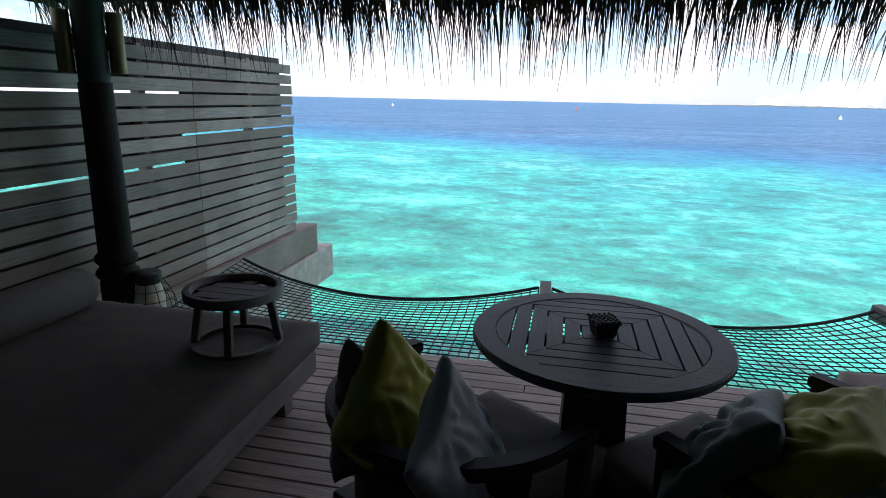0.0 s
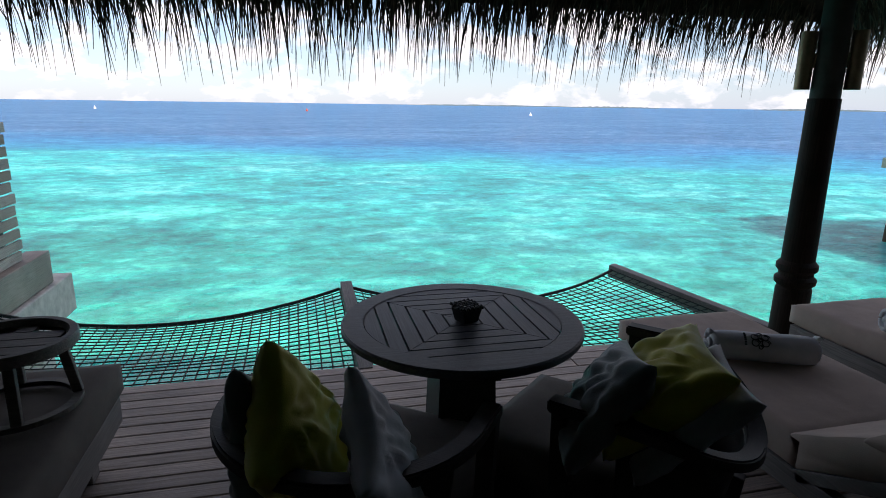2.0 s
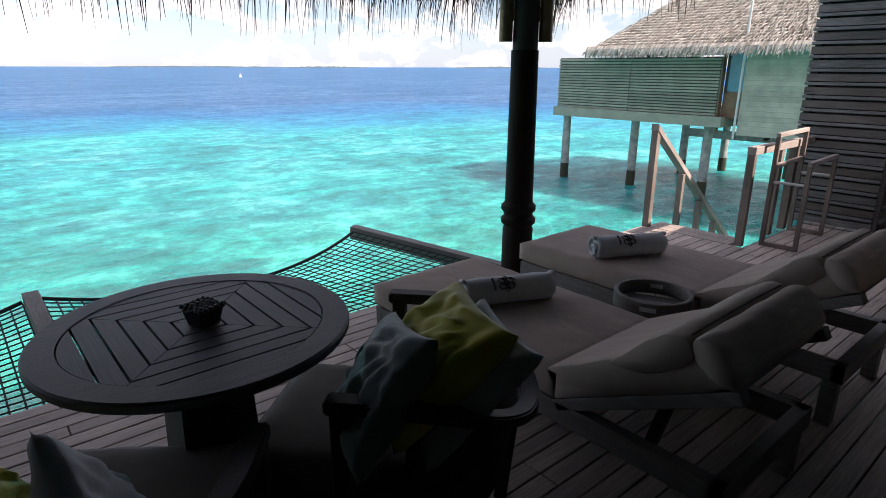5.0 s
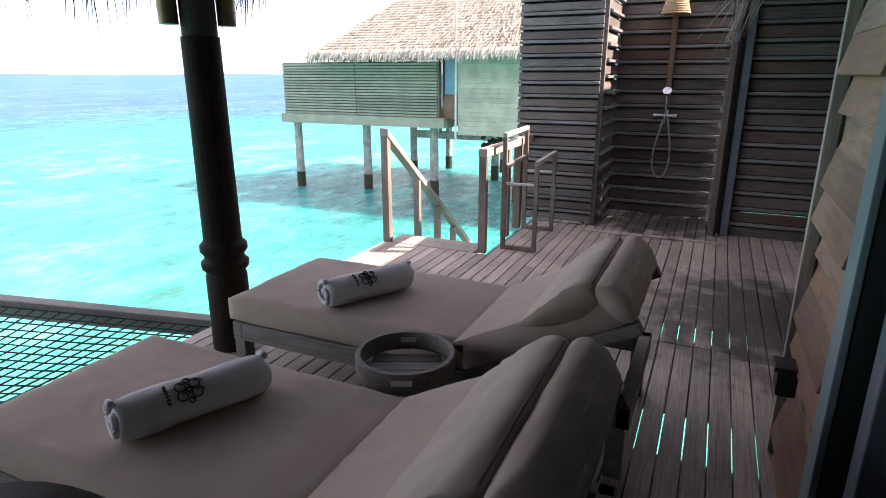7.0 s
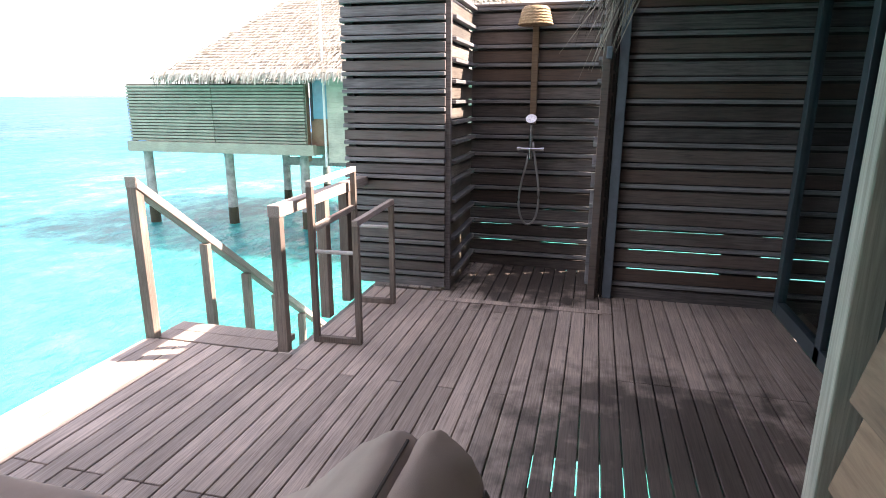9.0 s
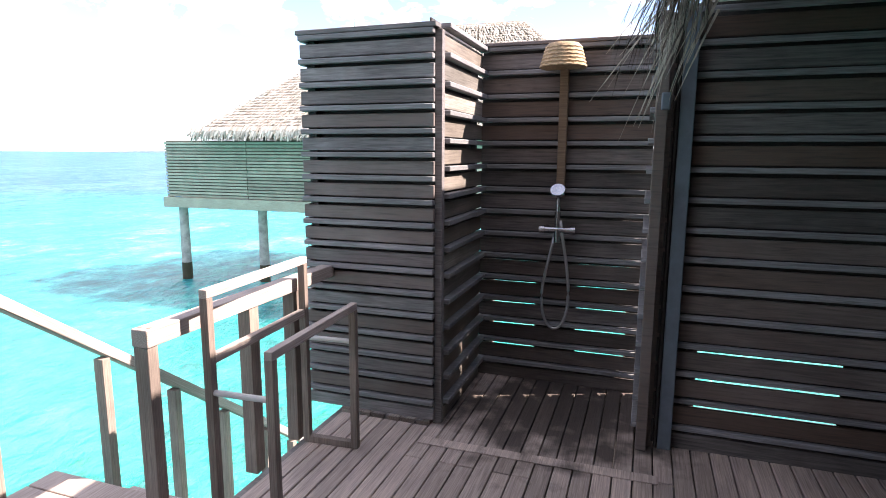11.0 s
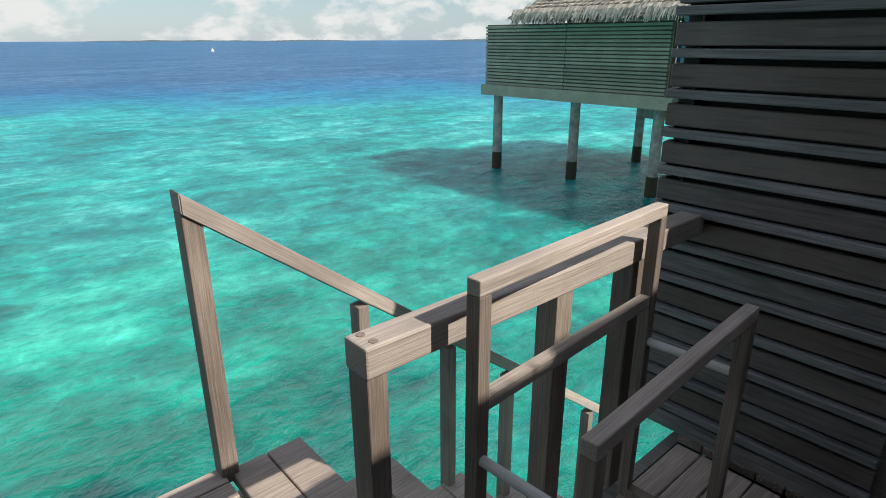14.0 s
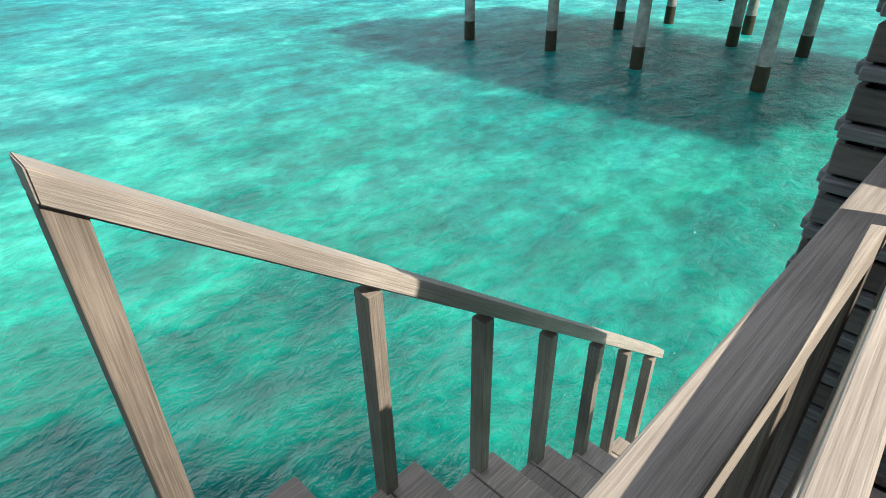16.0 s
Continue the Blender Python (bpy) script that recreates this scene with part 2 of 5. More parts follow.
# Darker copy of the hut timber, painting shade behind the screen gaps.
HUTSHADE = wood("shaded_hut_timber", (0.10, 0.10, 0.08), (0.19, 0.185, 0.15), "y", 0.8, 0.2, 0.2)
HUTWALL = wood("pale_hut_boards", (0.40, 0.38, 0.31), (0.58, 0.55, 0.46), "y", 0.8, 0.08, 0.2)
PILE = plain("grey_pile", (0.34, 0.33, 0.31), 0.85, 0, 0.4, 5, 0.5)
ALGAE = plain("dark_algae_band", (0.035, 0.03, 0.012), 0.7, 0, 0.4, 12, 0.5)
HUTGLASS = plain("pale_blue_door", (0.12, 0.32, 0.42), 0.15, 0, 0.15, 3, 0)
DRYLEAF = plain("pale_dry_leaf", (0.34, 0.31, 0.26), 0.8, 0, 0.5, 18, 0.2)
# Thatch coloured near-black so little light bounces, deepening the shade below.
THATCH = plain("shade_dark_palm_thatch", (0.05, 0.041, 0.03), 0.85, 0, 0.5, 30, 0.4)


def island_tones(name, stops, rough=0.85):
    m, nt, b = material(name, rough, 0.0, stops[len(stops) // 2][1])
    geo = nt.nodes.new("ShaderNodeNewGeometry")
    nt.links.new(ramp(nt, geo.outputs["Random Per Island"], stops).outputs[0], b.inputs["Base Color"])
    return m


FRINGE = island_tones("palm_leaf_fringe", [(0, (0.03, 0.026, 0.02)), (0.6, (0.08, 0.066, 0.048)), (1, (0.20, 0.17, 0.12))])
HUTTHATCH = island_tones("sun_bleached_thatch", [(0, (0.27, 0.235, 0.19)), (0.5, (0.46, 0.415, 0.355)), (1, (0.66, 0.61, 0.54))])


def glass_material():
    m, nt, b = material("window_glass", 0.02, 0, (0.8, 0.9, 0.92))
    b.inputs["Transmission Weight"].default_value = 1.0
    b.inputs["IOR"].default_value = 1.1
    return m


GLASS = glass_material()


def sea_material():
    """Shallow turquoise lagoon over sand, breaking to deep blue past the reef edge."""
    m, nt, b = material("lagoon_water", 0.9, 0, (0.02, 0.4, 0.36))
    geo = nt.nodes.new("ShaderNodeNewGeometry")
    pos = geo.outputs["Position"]

    def field(scale, detail, rough=0.55, warp=0.0, squash=(1, 1, 1), turn=0.0, ridged=False):
        mp = nt.nodes.new("ShaderNodeMapping")
        mp.inputs["Scale"].default_value = squash
        mp.inputs["Rotation"].default_value = (0, 0, turn)
        nt.links.new(pos, mp.inputs["Vector"])
        n = noisy(nt, mp, scale, detail, rough, warp)
        if ridged:
            n.noise_type = "RIDGED_MULTIFRACTAL"
            n.normalize = True
        return n

    dot = nt.nodes.new("ShaderNodeVectorMath")
    dot.operation = "DOT_PRODUCT"
    dot.inputs[1].default_value = (0.38, 1.0, 0)
    nt.links.new(pos, dot.inputs[0])
    wander = field(0.055, 4.0, 0.6)
    edge = nt.nodes.new("ShaderNodeMath")
    edge.operation = "MULTIPLY_ADD"
    edge.inputs[1].default_value = 34.0
    nt.links.new(wander.outputs[0], edge.inputs[0])
    nt.links.new(dot.outputs["Value"], edge.inputs[2])
    deep = nt.nodes.new("ShaderNodeMapRange")
    deep.inputs["From Min"].default_value, deep.inputs["From Max"].default_value = 58.0, 98.0
    nt.links.new(edge.outputs[0], deep.inputs["Value"])
    patches = field(0.16, 7.0, 0.62, 0.5)
    near = ramp(nt, patches.outputs[0], [(0.34, (0.002, 0.21, 0.168)), (0.48, (0.003, 0.345, 0.272)), (0.62, (0.016, 0.52, 0.41))])
    mid = ramp(nt, patches.outputs[0], [(0.34, (0.006, 0.37, 0.39)), (0.5, (0.012, 0.50, 0.53)), (0.66, (0.09, 0.66, 0.67))])
    away = nt.nodes.new("ShaderNodeMapRange")
    away.inputs["From Min"].default_value, away.inputs["From Max"].default_value = 26.0, 48.0
    nt.links.new(edge.outputs[0], away.inputs["Value"])
    sand = blend(nt, near.outputs[0], mid.outputs[0], away.outputs[0])
    # coral blotches, with caustic light painted into the same mask
    coral_caustics = field(1.1, 5.0, 0.62, 0.6)
    coral_caustic_mask = ramp(nt, coral_caustics.outputs[0], [(0.36, (0.5, 0.80, 0.79)), (0.52, (1.0, 1.0, 1.0)), (0.64, (1.7, 1.25, 1.25))])
    shallow = blend(nt, sand, coral_caustic_mask.outputs[0], 1.0, "MULTIPLY")
    deepcol = ramp(nt, deep.outputs[0], [(0.0, (0.012, 0.44, 0.52)), (0.3, (0.012, 0.33, 0.54)), (0.6, (0.020, 0.22, 0.48)), (1.0, (0.045, 0.19, 0.40))])
    factor = ramp(nt, deep.outputs[0], [(0.0, (0, 0, 0)), (0.3, (1, 1, 1))])
    base = blend(nt, shallow, deepcol.outputs[0], factor.outputs[0])
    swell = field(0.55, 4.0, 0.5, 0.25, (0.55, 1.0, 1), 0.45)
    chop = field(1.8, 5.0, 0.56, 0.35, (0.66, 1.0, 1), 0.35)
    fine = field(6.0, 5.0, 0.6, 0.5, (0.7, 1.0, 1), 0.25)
    # light and dark wave faces and pale glints painted into the base colour
    glint_streaks = ramp(nt, chop.outputs[0], [(0.34, (0.66, 0.82, 0.86)), (0.5, (1.0, 1.0, 1.0)), (0.60, (1.3, 1.12, 1.1)), (0.68, (1.9, 1.25, 1.22))])
    ripple_shading = ramp(nt, fine.outputs[0], [(0.36, (0.66, 0.80, 0.83)), (0.5, (1.0, 1.0, 1.0)), (0.64, (1.35, 1.16, 1.14))])
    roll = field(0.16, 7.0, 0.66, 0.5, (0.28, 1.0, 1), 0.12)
    roll_shading = ramp(nt, roll.outputs[0], [(0.36, (0.70, 0.76, 0.80)), (0.5, (0.92, 0.90, 0.90)), (0.66, (1.4, 1.16, 1.09))])
    base = blend(nt, base, roll_shading.outputs[0], 1.0, "MULTIPLY")
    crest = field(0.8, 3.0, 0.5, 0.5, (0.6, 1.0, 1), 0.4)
    crest_shading = ramp(nt, crest.outputs[0], [(0.40, (0.52, 0.74, 0.80)), (0.5, (1.0, 1.0, 1.0)), (0.60, (1.45, 1.18, 1.16))])
    base = blend(nt, base, crest_shading.outputs[0], 0.8, "MULTIPLY")
    # ridged net of caustic light painted into the base colour
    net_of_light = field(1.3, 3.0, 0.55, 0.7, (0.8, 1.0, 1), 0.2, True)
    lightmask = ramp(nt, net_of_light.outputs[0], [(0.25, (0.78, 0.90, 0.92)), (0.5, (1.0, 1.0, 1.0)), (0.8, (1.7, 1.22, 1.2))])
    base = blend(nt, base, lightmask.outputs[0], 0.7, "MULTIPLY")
    tinted = blend(nt, base, glint_streaks.outputs[0], 1.0, "MULTIPLY")
    nt.links.new(blend(nt, tinted, ripple_shading.outputs[0], 1.0, "MULTIPLY"), b.inputs["Base Color"])
    mixw = nt.nodes.new("ShaderNodeMath")
    mixw.operation = "MULTIPLY_ADD"
    mixw.inputs[1].default_value = 0.5
    nt.links.new(chop.outputs[0], mixw.inputs[0])
    nt.links.new(swell.outputs[0], mixw.inputs[2])
    mixf = nt.nodes.new("ShaderNodeMath")
    mixf.operation = "MULTIPLY_ADD"
    mixf.inputs[1].default_value = 0.17
    nt.links.new(fine.outputs[0], mixf.inputs[0])
    nt.links.new(mixw.outputs[0], mixf.inputs[2])
    bump = nt.nodes.new("ShaderNodeBump")
    bump.inputs["Strength"].default_value, bump.inputs["Distance"].default_value = 1.0, 0.55
    nt.links.new(mixf.outputs[0], bump.inputs["Height"])
    nt.links.new(bump.outputs[0], b.inputs["Normal"])
    b.inputs["Specular IOR Level"].default_value = 0.0
    b.subsurface_method = "BURLEY"
    b.inputs["Subsurface Weight"].default_value = 1.0
    b.inputs["Subsurface Radius"].default_value = (0.4, 1.0, 1.1)
    b.inputs["Subsurface Scale"].default_value = 1.6
    gloss = nt.nodes.new("ShaderNodeBsdfGlossy")
    gloss.inputs["Roughness"].default_value = 0.08
    nt.links.new(bump.outputs[0], gloss.inputs["Normal"])
    fres = nt.nodes.new("ShaderNodeFresnel")
    fres.inputs["IOR"].default_value = 1.33
    nt.links.new(bump.outputs[0], fres.inputs["Normal"])
    less = nt.nodes.new("ShaderNodeMath")
    less.operation = "MULTIPLY"
    less.inputs[1].default_value = 0.22
    nt.links.new(fres.outputs[0], less.inputs[0])
    both = nt.nodes.new("ShaderNodeMixShader")
    nt.links.new(less.outputs[0], both.inputs[0])
    nt.links.new(b.outputs[0], both.inputs[1])
    nt.links.new(gloss.outputs[0], both.inputs[2])
    nt.links.new(both.outputs[0], nt.nodes["Material Output"].inputs["Surface"])
    return m


SEA = sea_material()


# ---- building helpers ----
def box(bm, lo, hi, bevel=0.0, turn=None):
    """A box from corner lo to corner hi, its edges softened, turned by a matrix after."""
    lo, hi = Vector(lo), Vector(hi)
    got = bmesh.ops.create_cube(bm, size=1.0, matrix=Matrix.LocRotScale((lo + hi) / 2, None, hi - lo))["verts"]
    if bevel:
        edges = list({e for v in got for e in v.link_edges})
        res = bmesh.ops.bevel(bm, geom=edges, offset=bevel, segments=2, profile=0.5, affect="EDGES")
        got = list({v for f in res["faces"] for v in f.verts} | {v for v in got if v.is_valid})
    if turn:
        bmesh.ops.transform(bm, matrix=turn, verts=got)
    return got


def beam(bm, a, b, w, h, bevel=0.003, up=(0, 0, 1)):
    """A bar of section w x h from a to b."""
    a, b = Vector(a), Vector(b)
    d = b - a
    y = d.normalized()
    u = Vector(up)
    if abs(y.dot(u)) > 0.98:
        u = Vector((0, 1, 0))
    x = y.cross(u).normalized()
    z = x.cross(y)
    m = Matrix((x, y, z)).transposed().to_4x4()
    m.translation = (a + b) / 2
    return box(bm, (-w / 2, -d.length / 2, -h / 2), (w / 2, d.length / 2, h / 2), bevel, m)


def tube(bm, a, b, r0, r1=None, seg=16, caps=True):
    a, b = Vector(a), Vector(b)
    q = (b - a).to_track_quat("Z", "Y").to_matrix().to_4x4()
    q.translation = (a + b) / 2
    return bmesh.ops.create_cone(bm, cap_ends=caps, segments=seg, radius1=r0, radius2=r0 if r1 is None else r1, depth=(b - a).length, matrix=q)["verts"]


def lathe(bm, profile, seg=32, at=(0, 0, 0)):
    """A turned body from (radius, height) pairs."""
    rings = []
    for r, z in profile:
        rings.append([bm.verts.new((at[0] + r * math.cos(2 * math.pi * k / seg), at[1] + r * math.sin(2 * math.pi * k / seg), at[2] + z)) for k in range(seg)])
    for p, q in zip(rings, rings[1:]):
        for k in range(seg):
            bm.faces.new((p[k], p[(k + 1) % seg], q[(k + 1) % seg], q[k]))
    for ring, flip in ((rings[0], True), (rings[-1], False)):
        bm.faces.new(list(reversed(ring)) if flip else ring)


def wire(bm, points, r, seg=6, closed=False):
    """A round cord through points."""
    pts = [Vector(p) for p in points]
    n = len(pts)
    rings = []
    for k, p in enumerate(pts):
        d = (pts[(k + 1) % n] - pts[k - 1]) if closed else (pts[min(k + 1, n - 1)] - pts[max(k - 1, 0)])
        m = d.to_track_quat("Z", "Y").to_matrix()
        rings.append([bm.verts.new(p + m @ Vector((r * math.cos(2 * math.pi * j / seg), r * math.sin(2 * math.pi * j / seg), 0))) for j in range(seg)])
    pairs = list(zip(rings, rings[1:])) + ([(rings[-1], rings[0])] if closed else [])
    for p, q in pairs:
        for j in range(seg):
            bm.faces.new((p[j], p[(j + 1) % seg], q[(j + 1) % seg], q[j]))
    if not closed:
        bm.faces.new(list(reversed(rings[0])))
        bm.faces.new(rings[-1])


def finish(bm, name, mat, smooth=False):
    bmesh.ops.recalc_face_normals(bm, faces=bm.faces)
    me = bpy.data.meshes.new(name)
    bm.to_mesh(me)
    bm.free()
    me.materials.append(mat)
    if smooth:
        for p in me.polygons:
            p.use_smooth = True
        if smooth != "all":
            me.set_sharp_from_angle(angle=radians(40))
    return me


def part(name, bm, mat, parent=None, label="", smooth=False):
    ob = new(name, finish(bm, name, mat, smooth))
    if parent:
        ob.parent = parent
    return tagged(ob, label)


def empty(name, m, label, category, group="", kind=""):
    ob = new(name)
    ob.empty_display_size = 0.1
    ob.matrix_world = m
    return tagged(ob, label, category, group, kind)


def structure(name, bm, mat, label, category, smooth=False):
    return tagged(new(name, finish(bm, name, mat, smooth)), label, category, "", "structure")


BOARDS = {}


def board(name, lo, hi, mat, parent, bevel=0.003):
    """A straight timber piece between two corners; equal sizes share one mesh."""
    size = tuple(round(h - l, 3) for l, h in zip(lo, hi))
    key = (size, mat.name)
    if key not in BOARDS:
        bm = bmesh.new()
        s = Vector(size) / 2
        box(bm, -s, s, 0)
        bmesh.ops.bevel(bm, geom=list(bm.edges), offset=min(bevel, min(size) * 0.3), segments=1, affect="EDGES")
        BOARDS[key] = finish(bm, name, mat)
    ob = new(name, BOARDS[key])
    ob.parent = parent
    ob.location = (Vector(lo) + Vector(hi)) / 2
    return ob


# ---- sea and distance ----
WATER = -2.75
bm = bmesh.new()
ring0 = None
for r in (0.5, 6, 20, 60, 160, 500, 1500, 4500):
    ring = [bm.verts.new((4 + r * math.cos(k * math.pi / 24), 4 + r * math.sin(k * math.pi / 24), WATER)) for k in range(48)]
    if ring0:
        for k in range(48):
            bm.faces.new((ring0[k], ring[k], ring[(k + 1) % 48], ring0[(k + 1) % 48]))
    else:
        bm.faces.new(ring)
    ring0 = ring
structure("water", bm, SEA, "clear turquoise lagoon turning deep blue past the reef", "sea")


def buoy(x, y, red):
    bm = bmesh.new()
    lathe(bm, [(0.05, -0.3), (0.5, -0.2), (0.6, 0.2), (0.45, 0.7), (0.12, 1.0), (0.08, 1.5)], 12, (x, y, WATER))
    mat = plain("buoy_paint_red", (0.5, 0.06, 0.04)) if red else plain("buoy_paint_white", (0.75, 0.72, 0.65))
    tagged(new("buoy", finish(bm, "buoy", mat, True)), "red marker buoy floating at the reef" if red else "white marker buoy floating at the reef", "buoy")


buoy(-94.5, 324, False)
buoy(5.5, 313, True)
buoy(97, 240, False)

# ---- deck ----
EDGE, PITCH = 4.5, 2.705 / 31
bm = bmesh.new()
for x in (-0.95, 0.35, 1.75, 3.05, 4.35, 5.4, 6.4, 7.5, 8.6):
    hi_y = EDGE - 0.05 if x < 6.5 else 3.6
    box(bm, (x - 0.04, 0.5, -0.22), (x + 0.04, hi_y, -0.032))
box(bm, (-1.0, EDGE - 0.06, -0.24), (6.55, EDGE - 0.012, -0.034))
box(bm, (6.5, 3.55, -0.24), (6.548, EDGE - 0.012, -0.034))
box(bm, (6.5, 3.56, -0.24), (8.66, 3.6, -0.034))
# hidden sheets added under the planks block bright water, open at the slits
for lo, hi in (((-1.0, 1.5), (4.75, 4.44)), ((4.75, 2.335), (6.35, 4.44)), ((6.35, 0.5), (9.0, 3.55)), ((4.75, 0.5), (6.35, 1.5)), ((5.12, 1.5), (5.46, 2.335)), ((5.77, 1.5), (6.03, 2.335)), ((6.29, 1.5), (6.35, 2.335)), ((6.03, 2.17), (6.29, 2.335))):
    box(bm, (lo[0], lo[1], -0.235), (hi[0], hi[1], -0.225))
# hidden skirts added to keep sun off the sheets
for lo, hi in (((8.13, 0.5), (8.17, 1.84)), ((8.05, 1.84), (8.75, 1.88)), ((8.70, 1.88), (8.74, 3.54))):
    box(bm, (lo[0], lo[1], -0.224), (hi[0], hi[1], -0.036))
deck = structure("floor", bm, GREYWOOD, "weathered grey timber plank deck over the water", "floor")


def deck_row(y0, y1, x0, x1, seed):
    """One run of planks, butted over the joists where the courses break."""
    rnd = random.Random(seed)
    if y1 < 1.83:
        joints = (3.05, 5.4, 6.69)
    elif y1 < 2.35:
        joints = (0.35, 3.05, 5.46, 7.66)
    elif seed % 3 == 0:
        joints = (1.75, 4.35, 6.4)
    else:
        joints = (0.35, 3.05, 5.4, 7.5)
    cuts = [x0] + [x for x in joints if x0 + 0.4 < x < x1 - 0.4] + [x1]
    for a, b in zip(cuts, cuts[1:]):
        drop = rnd.uniform(0.0, 0.0022)
        board("plank", (a + 0.0025, y0 + 0.003, -0.03 - drop), (b - 0.0025, y1 - 0.003, -drop), DECK, deck, 0.003)


# piles under the deck
for n, (x, y) in enumerate(((-0.7, 4.3), (1.75, 4.3), (4.35, 4.3), (6.4, 3.4), (-0.7, 1.0), (3.0, 1.0), (6.4, 1.0), (8.4, 3.3), (8.4, 1.0))):
    bm = bmesh.new()
    tube(bm, (x, y, WATER - 0.4), (x, y, -0.225), 0.13, 0.12, 18)
    tagged(new("deck_stilt", finish(bm, "deck_stilt", CONCRETE, True)), "round concrete pile under the timber deck", "pile", "deck piles")

# stairs down to the water
stairs = empty("stairs", pose(6.55, 4.05, 0), "weathered timber stairs going down into the water", "stairs")
for n in range(8):
    x, z = 0.30 + n * 0.403, -0.308 * n - 0.004
    for k in range(3):
        lo = x - 0.403 + k * 0.134
        if lo > 0.005:
            board("tread", (lo, -0.37, z - 0.04), (lo + 0.128, 0.42, z), DECK, stairs)
for y in (3.655, 4.495):
    bm = bmesh.new()
    beam(bm, (0.02, y - 4.05, -0.20), (3.08, y - 4.05, -2.54), 0.04, 0.2)
    part("stringer", bm, RAIL, stairs)


# ---- handrail on the outer side of the stairs ----
handrail = empty("handrail", pose(6.58, 4.462, 0), "weathered timber handrail sloping down beside the stairs", "handrail")
bm = bmesh.new()
box(bm, (-0.033, -0.024, -0.03), (0.024, 0.04, 0.90), 0.003)
part("post", bm, RAILZ, handrail)
SLOPE = -0.765
bm = bmesh.new()
ends = [(-0.033, 0.962), (-0.033, 0.898), (2.573, 0.898 + SLOPE * 2.606), (2.573, 0.962 + SLOPE * 2.606)]
sides = [[bm.verts.new((x, y, z)) for x, z in ends] for y in (-0.032, 0.046)]
bm.faces.new(sides[0])
bm.faces.new(list(reversed(sides[1])))
for k in range(4):
    bm.faces.new((sides[0][k], sides[1][k], sides[1][(k + 1) % 4], sides[0][(k + 1) % 4]))
bmesh.ops.bevel(bm, geom=list(bm.edges), offset=0.004, segments=2, affect="EDGES")
fall = math.atan(-SLOPE)
bmesh.ops.rotate(bm, verts=bm.verts, cent=(0, 0, 0.9), matrix=Matrix.Rotation(-fall, 3, "Y"))
bmesh.ops.translate(bm, verts=bm.verts, vec=(0, 0, -0.9))
rail = part("rail", bm, RAIL, handrail)
rail.location, rail.rotation_euler = (0, 0, 0.9), (0, fall, 0)
for x in (0.519, 0.956, 1.35, 1.763, 2.08, 2.43):
    bm = bmesh.new()
    top = 0.872 + SLOPE * x
    box(bm, (x, -0.03, top - 0.98), (x + 0.045, 0.028, top - 0.035), 0.002)
    part("baluster", bm, RAILZ, handrail)

# railing between deck and stairs
railing = empty("railing", pose(6.55, 3.61, 0), "thick weathered timber railing at the head of the stairs", "railing")
bm = bmesh.new()
box(bm, (0.012, -0.042, 0.772), (1.29, 0.030, 0.837), 0.005)
part("top_rail", bm, RAIL, railing)
for x0, x1 in ((0.015, 0.062), (0.565, 0.628), (0.90, 0.97)):
    bm = bmesh.new()
    box(bm, (x0, -0.037, 0.0), (x1, 0.026, 0.772), 0.003)
    part("post", bm, RAILZ, railing)
for x, y in ((0.038, 0.012), (0.042, -0.024)):
    bm = bmesh.new()
    tube(bm, (x, y, 0.836), (x, y, 0.8385), 0.009, 0.009, 12)
    part("plug", bm, RAILZ, railing)

# towel rack
rack = empty("towel_rack", pose(6.765, 3.214, 0, 0, 0, 3.2), "weathered timber towel rack of two joined frames", "towel rack")
T = 0.034
for y, top in ((0.26, 0.945), (0.0, 0.735)):
    for x in (0.0, 0.74 - T):
        bm = bmesh.new()
        box(bm, (x, y, 0.0), (x + T, y + T, top - T), 0.002)
        part("upright", bm, RAILZ, rack)
    bm = bmesh.new()
    box(bm, (0, y, top - T), (0.74, y + T, top), 0.003)
    part("top_bar", bm, RAIL, rack)
bm = bmesh.new()
box(bm, (T, 0.262, 0.655), (0.74 - T, 0.292, 0.69), 0.003)
part("middle_bar", bm, RAIL, rack)
for x in (0.0, 0.74 - T):
    bm = bmesh.new()
    box(bm, (x, T, 0.0), (x + T, 0.26, T), 0.002)
    part("foot", bm, RAILZ, rack)
for x in (0.017, 0.723):
    bm = bmesh.new()
    tube(bm, (x, 0.03, 0.545), (x, 0.265, 0.545), 0.012, 0.012, 12)
    part("rung", bm, SHELLWHITE, rack, "pale round rung")


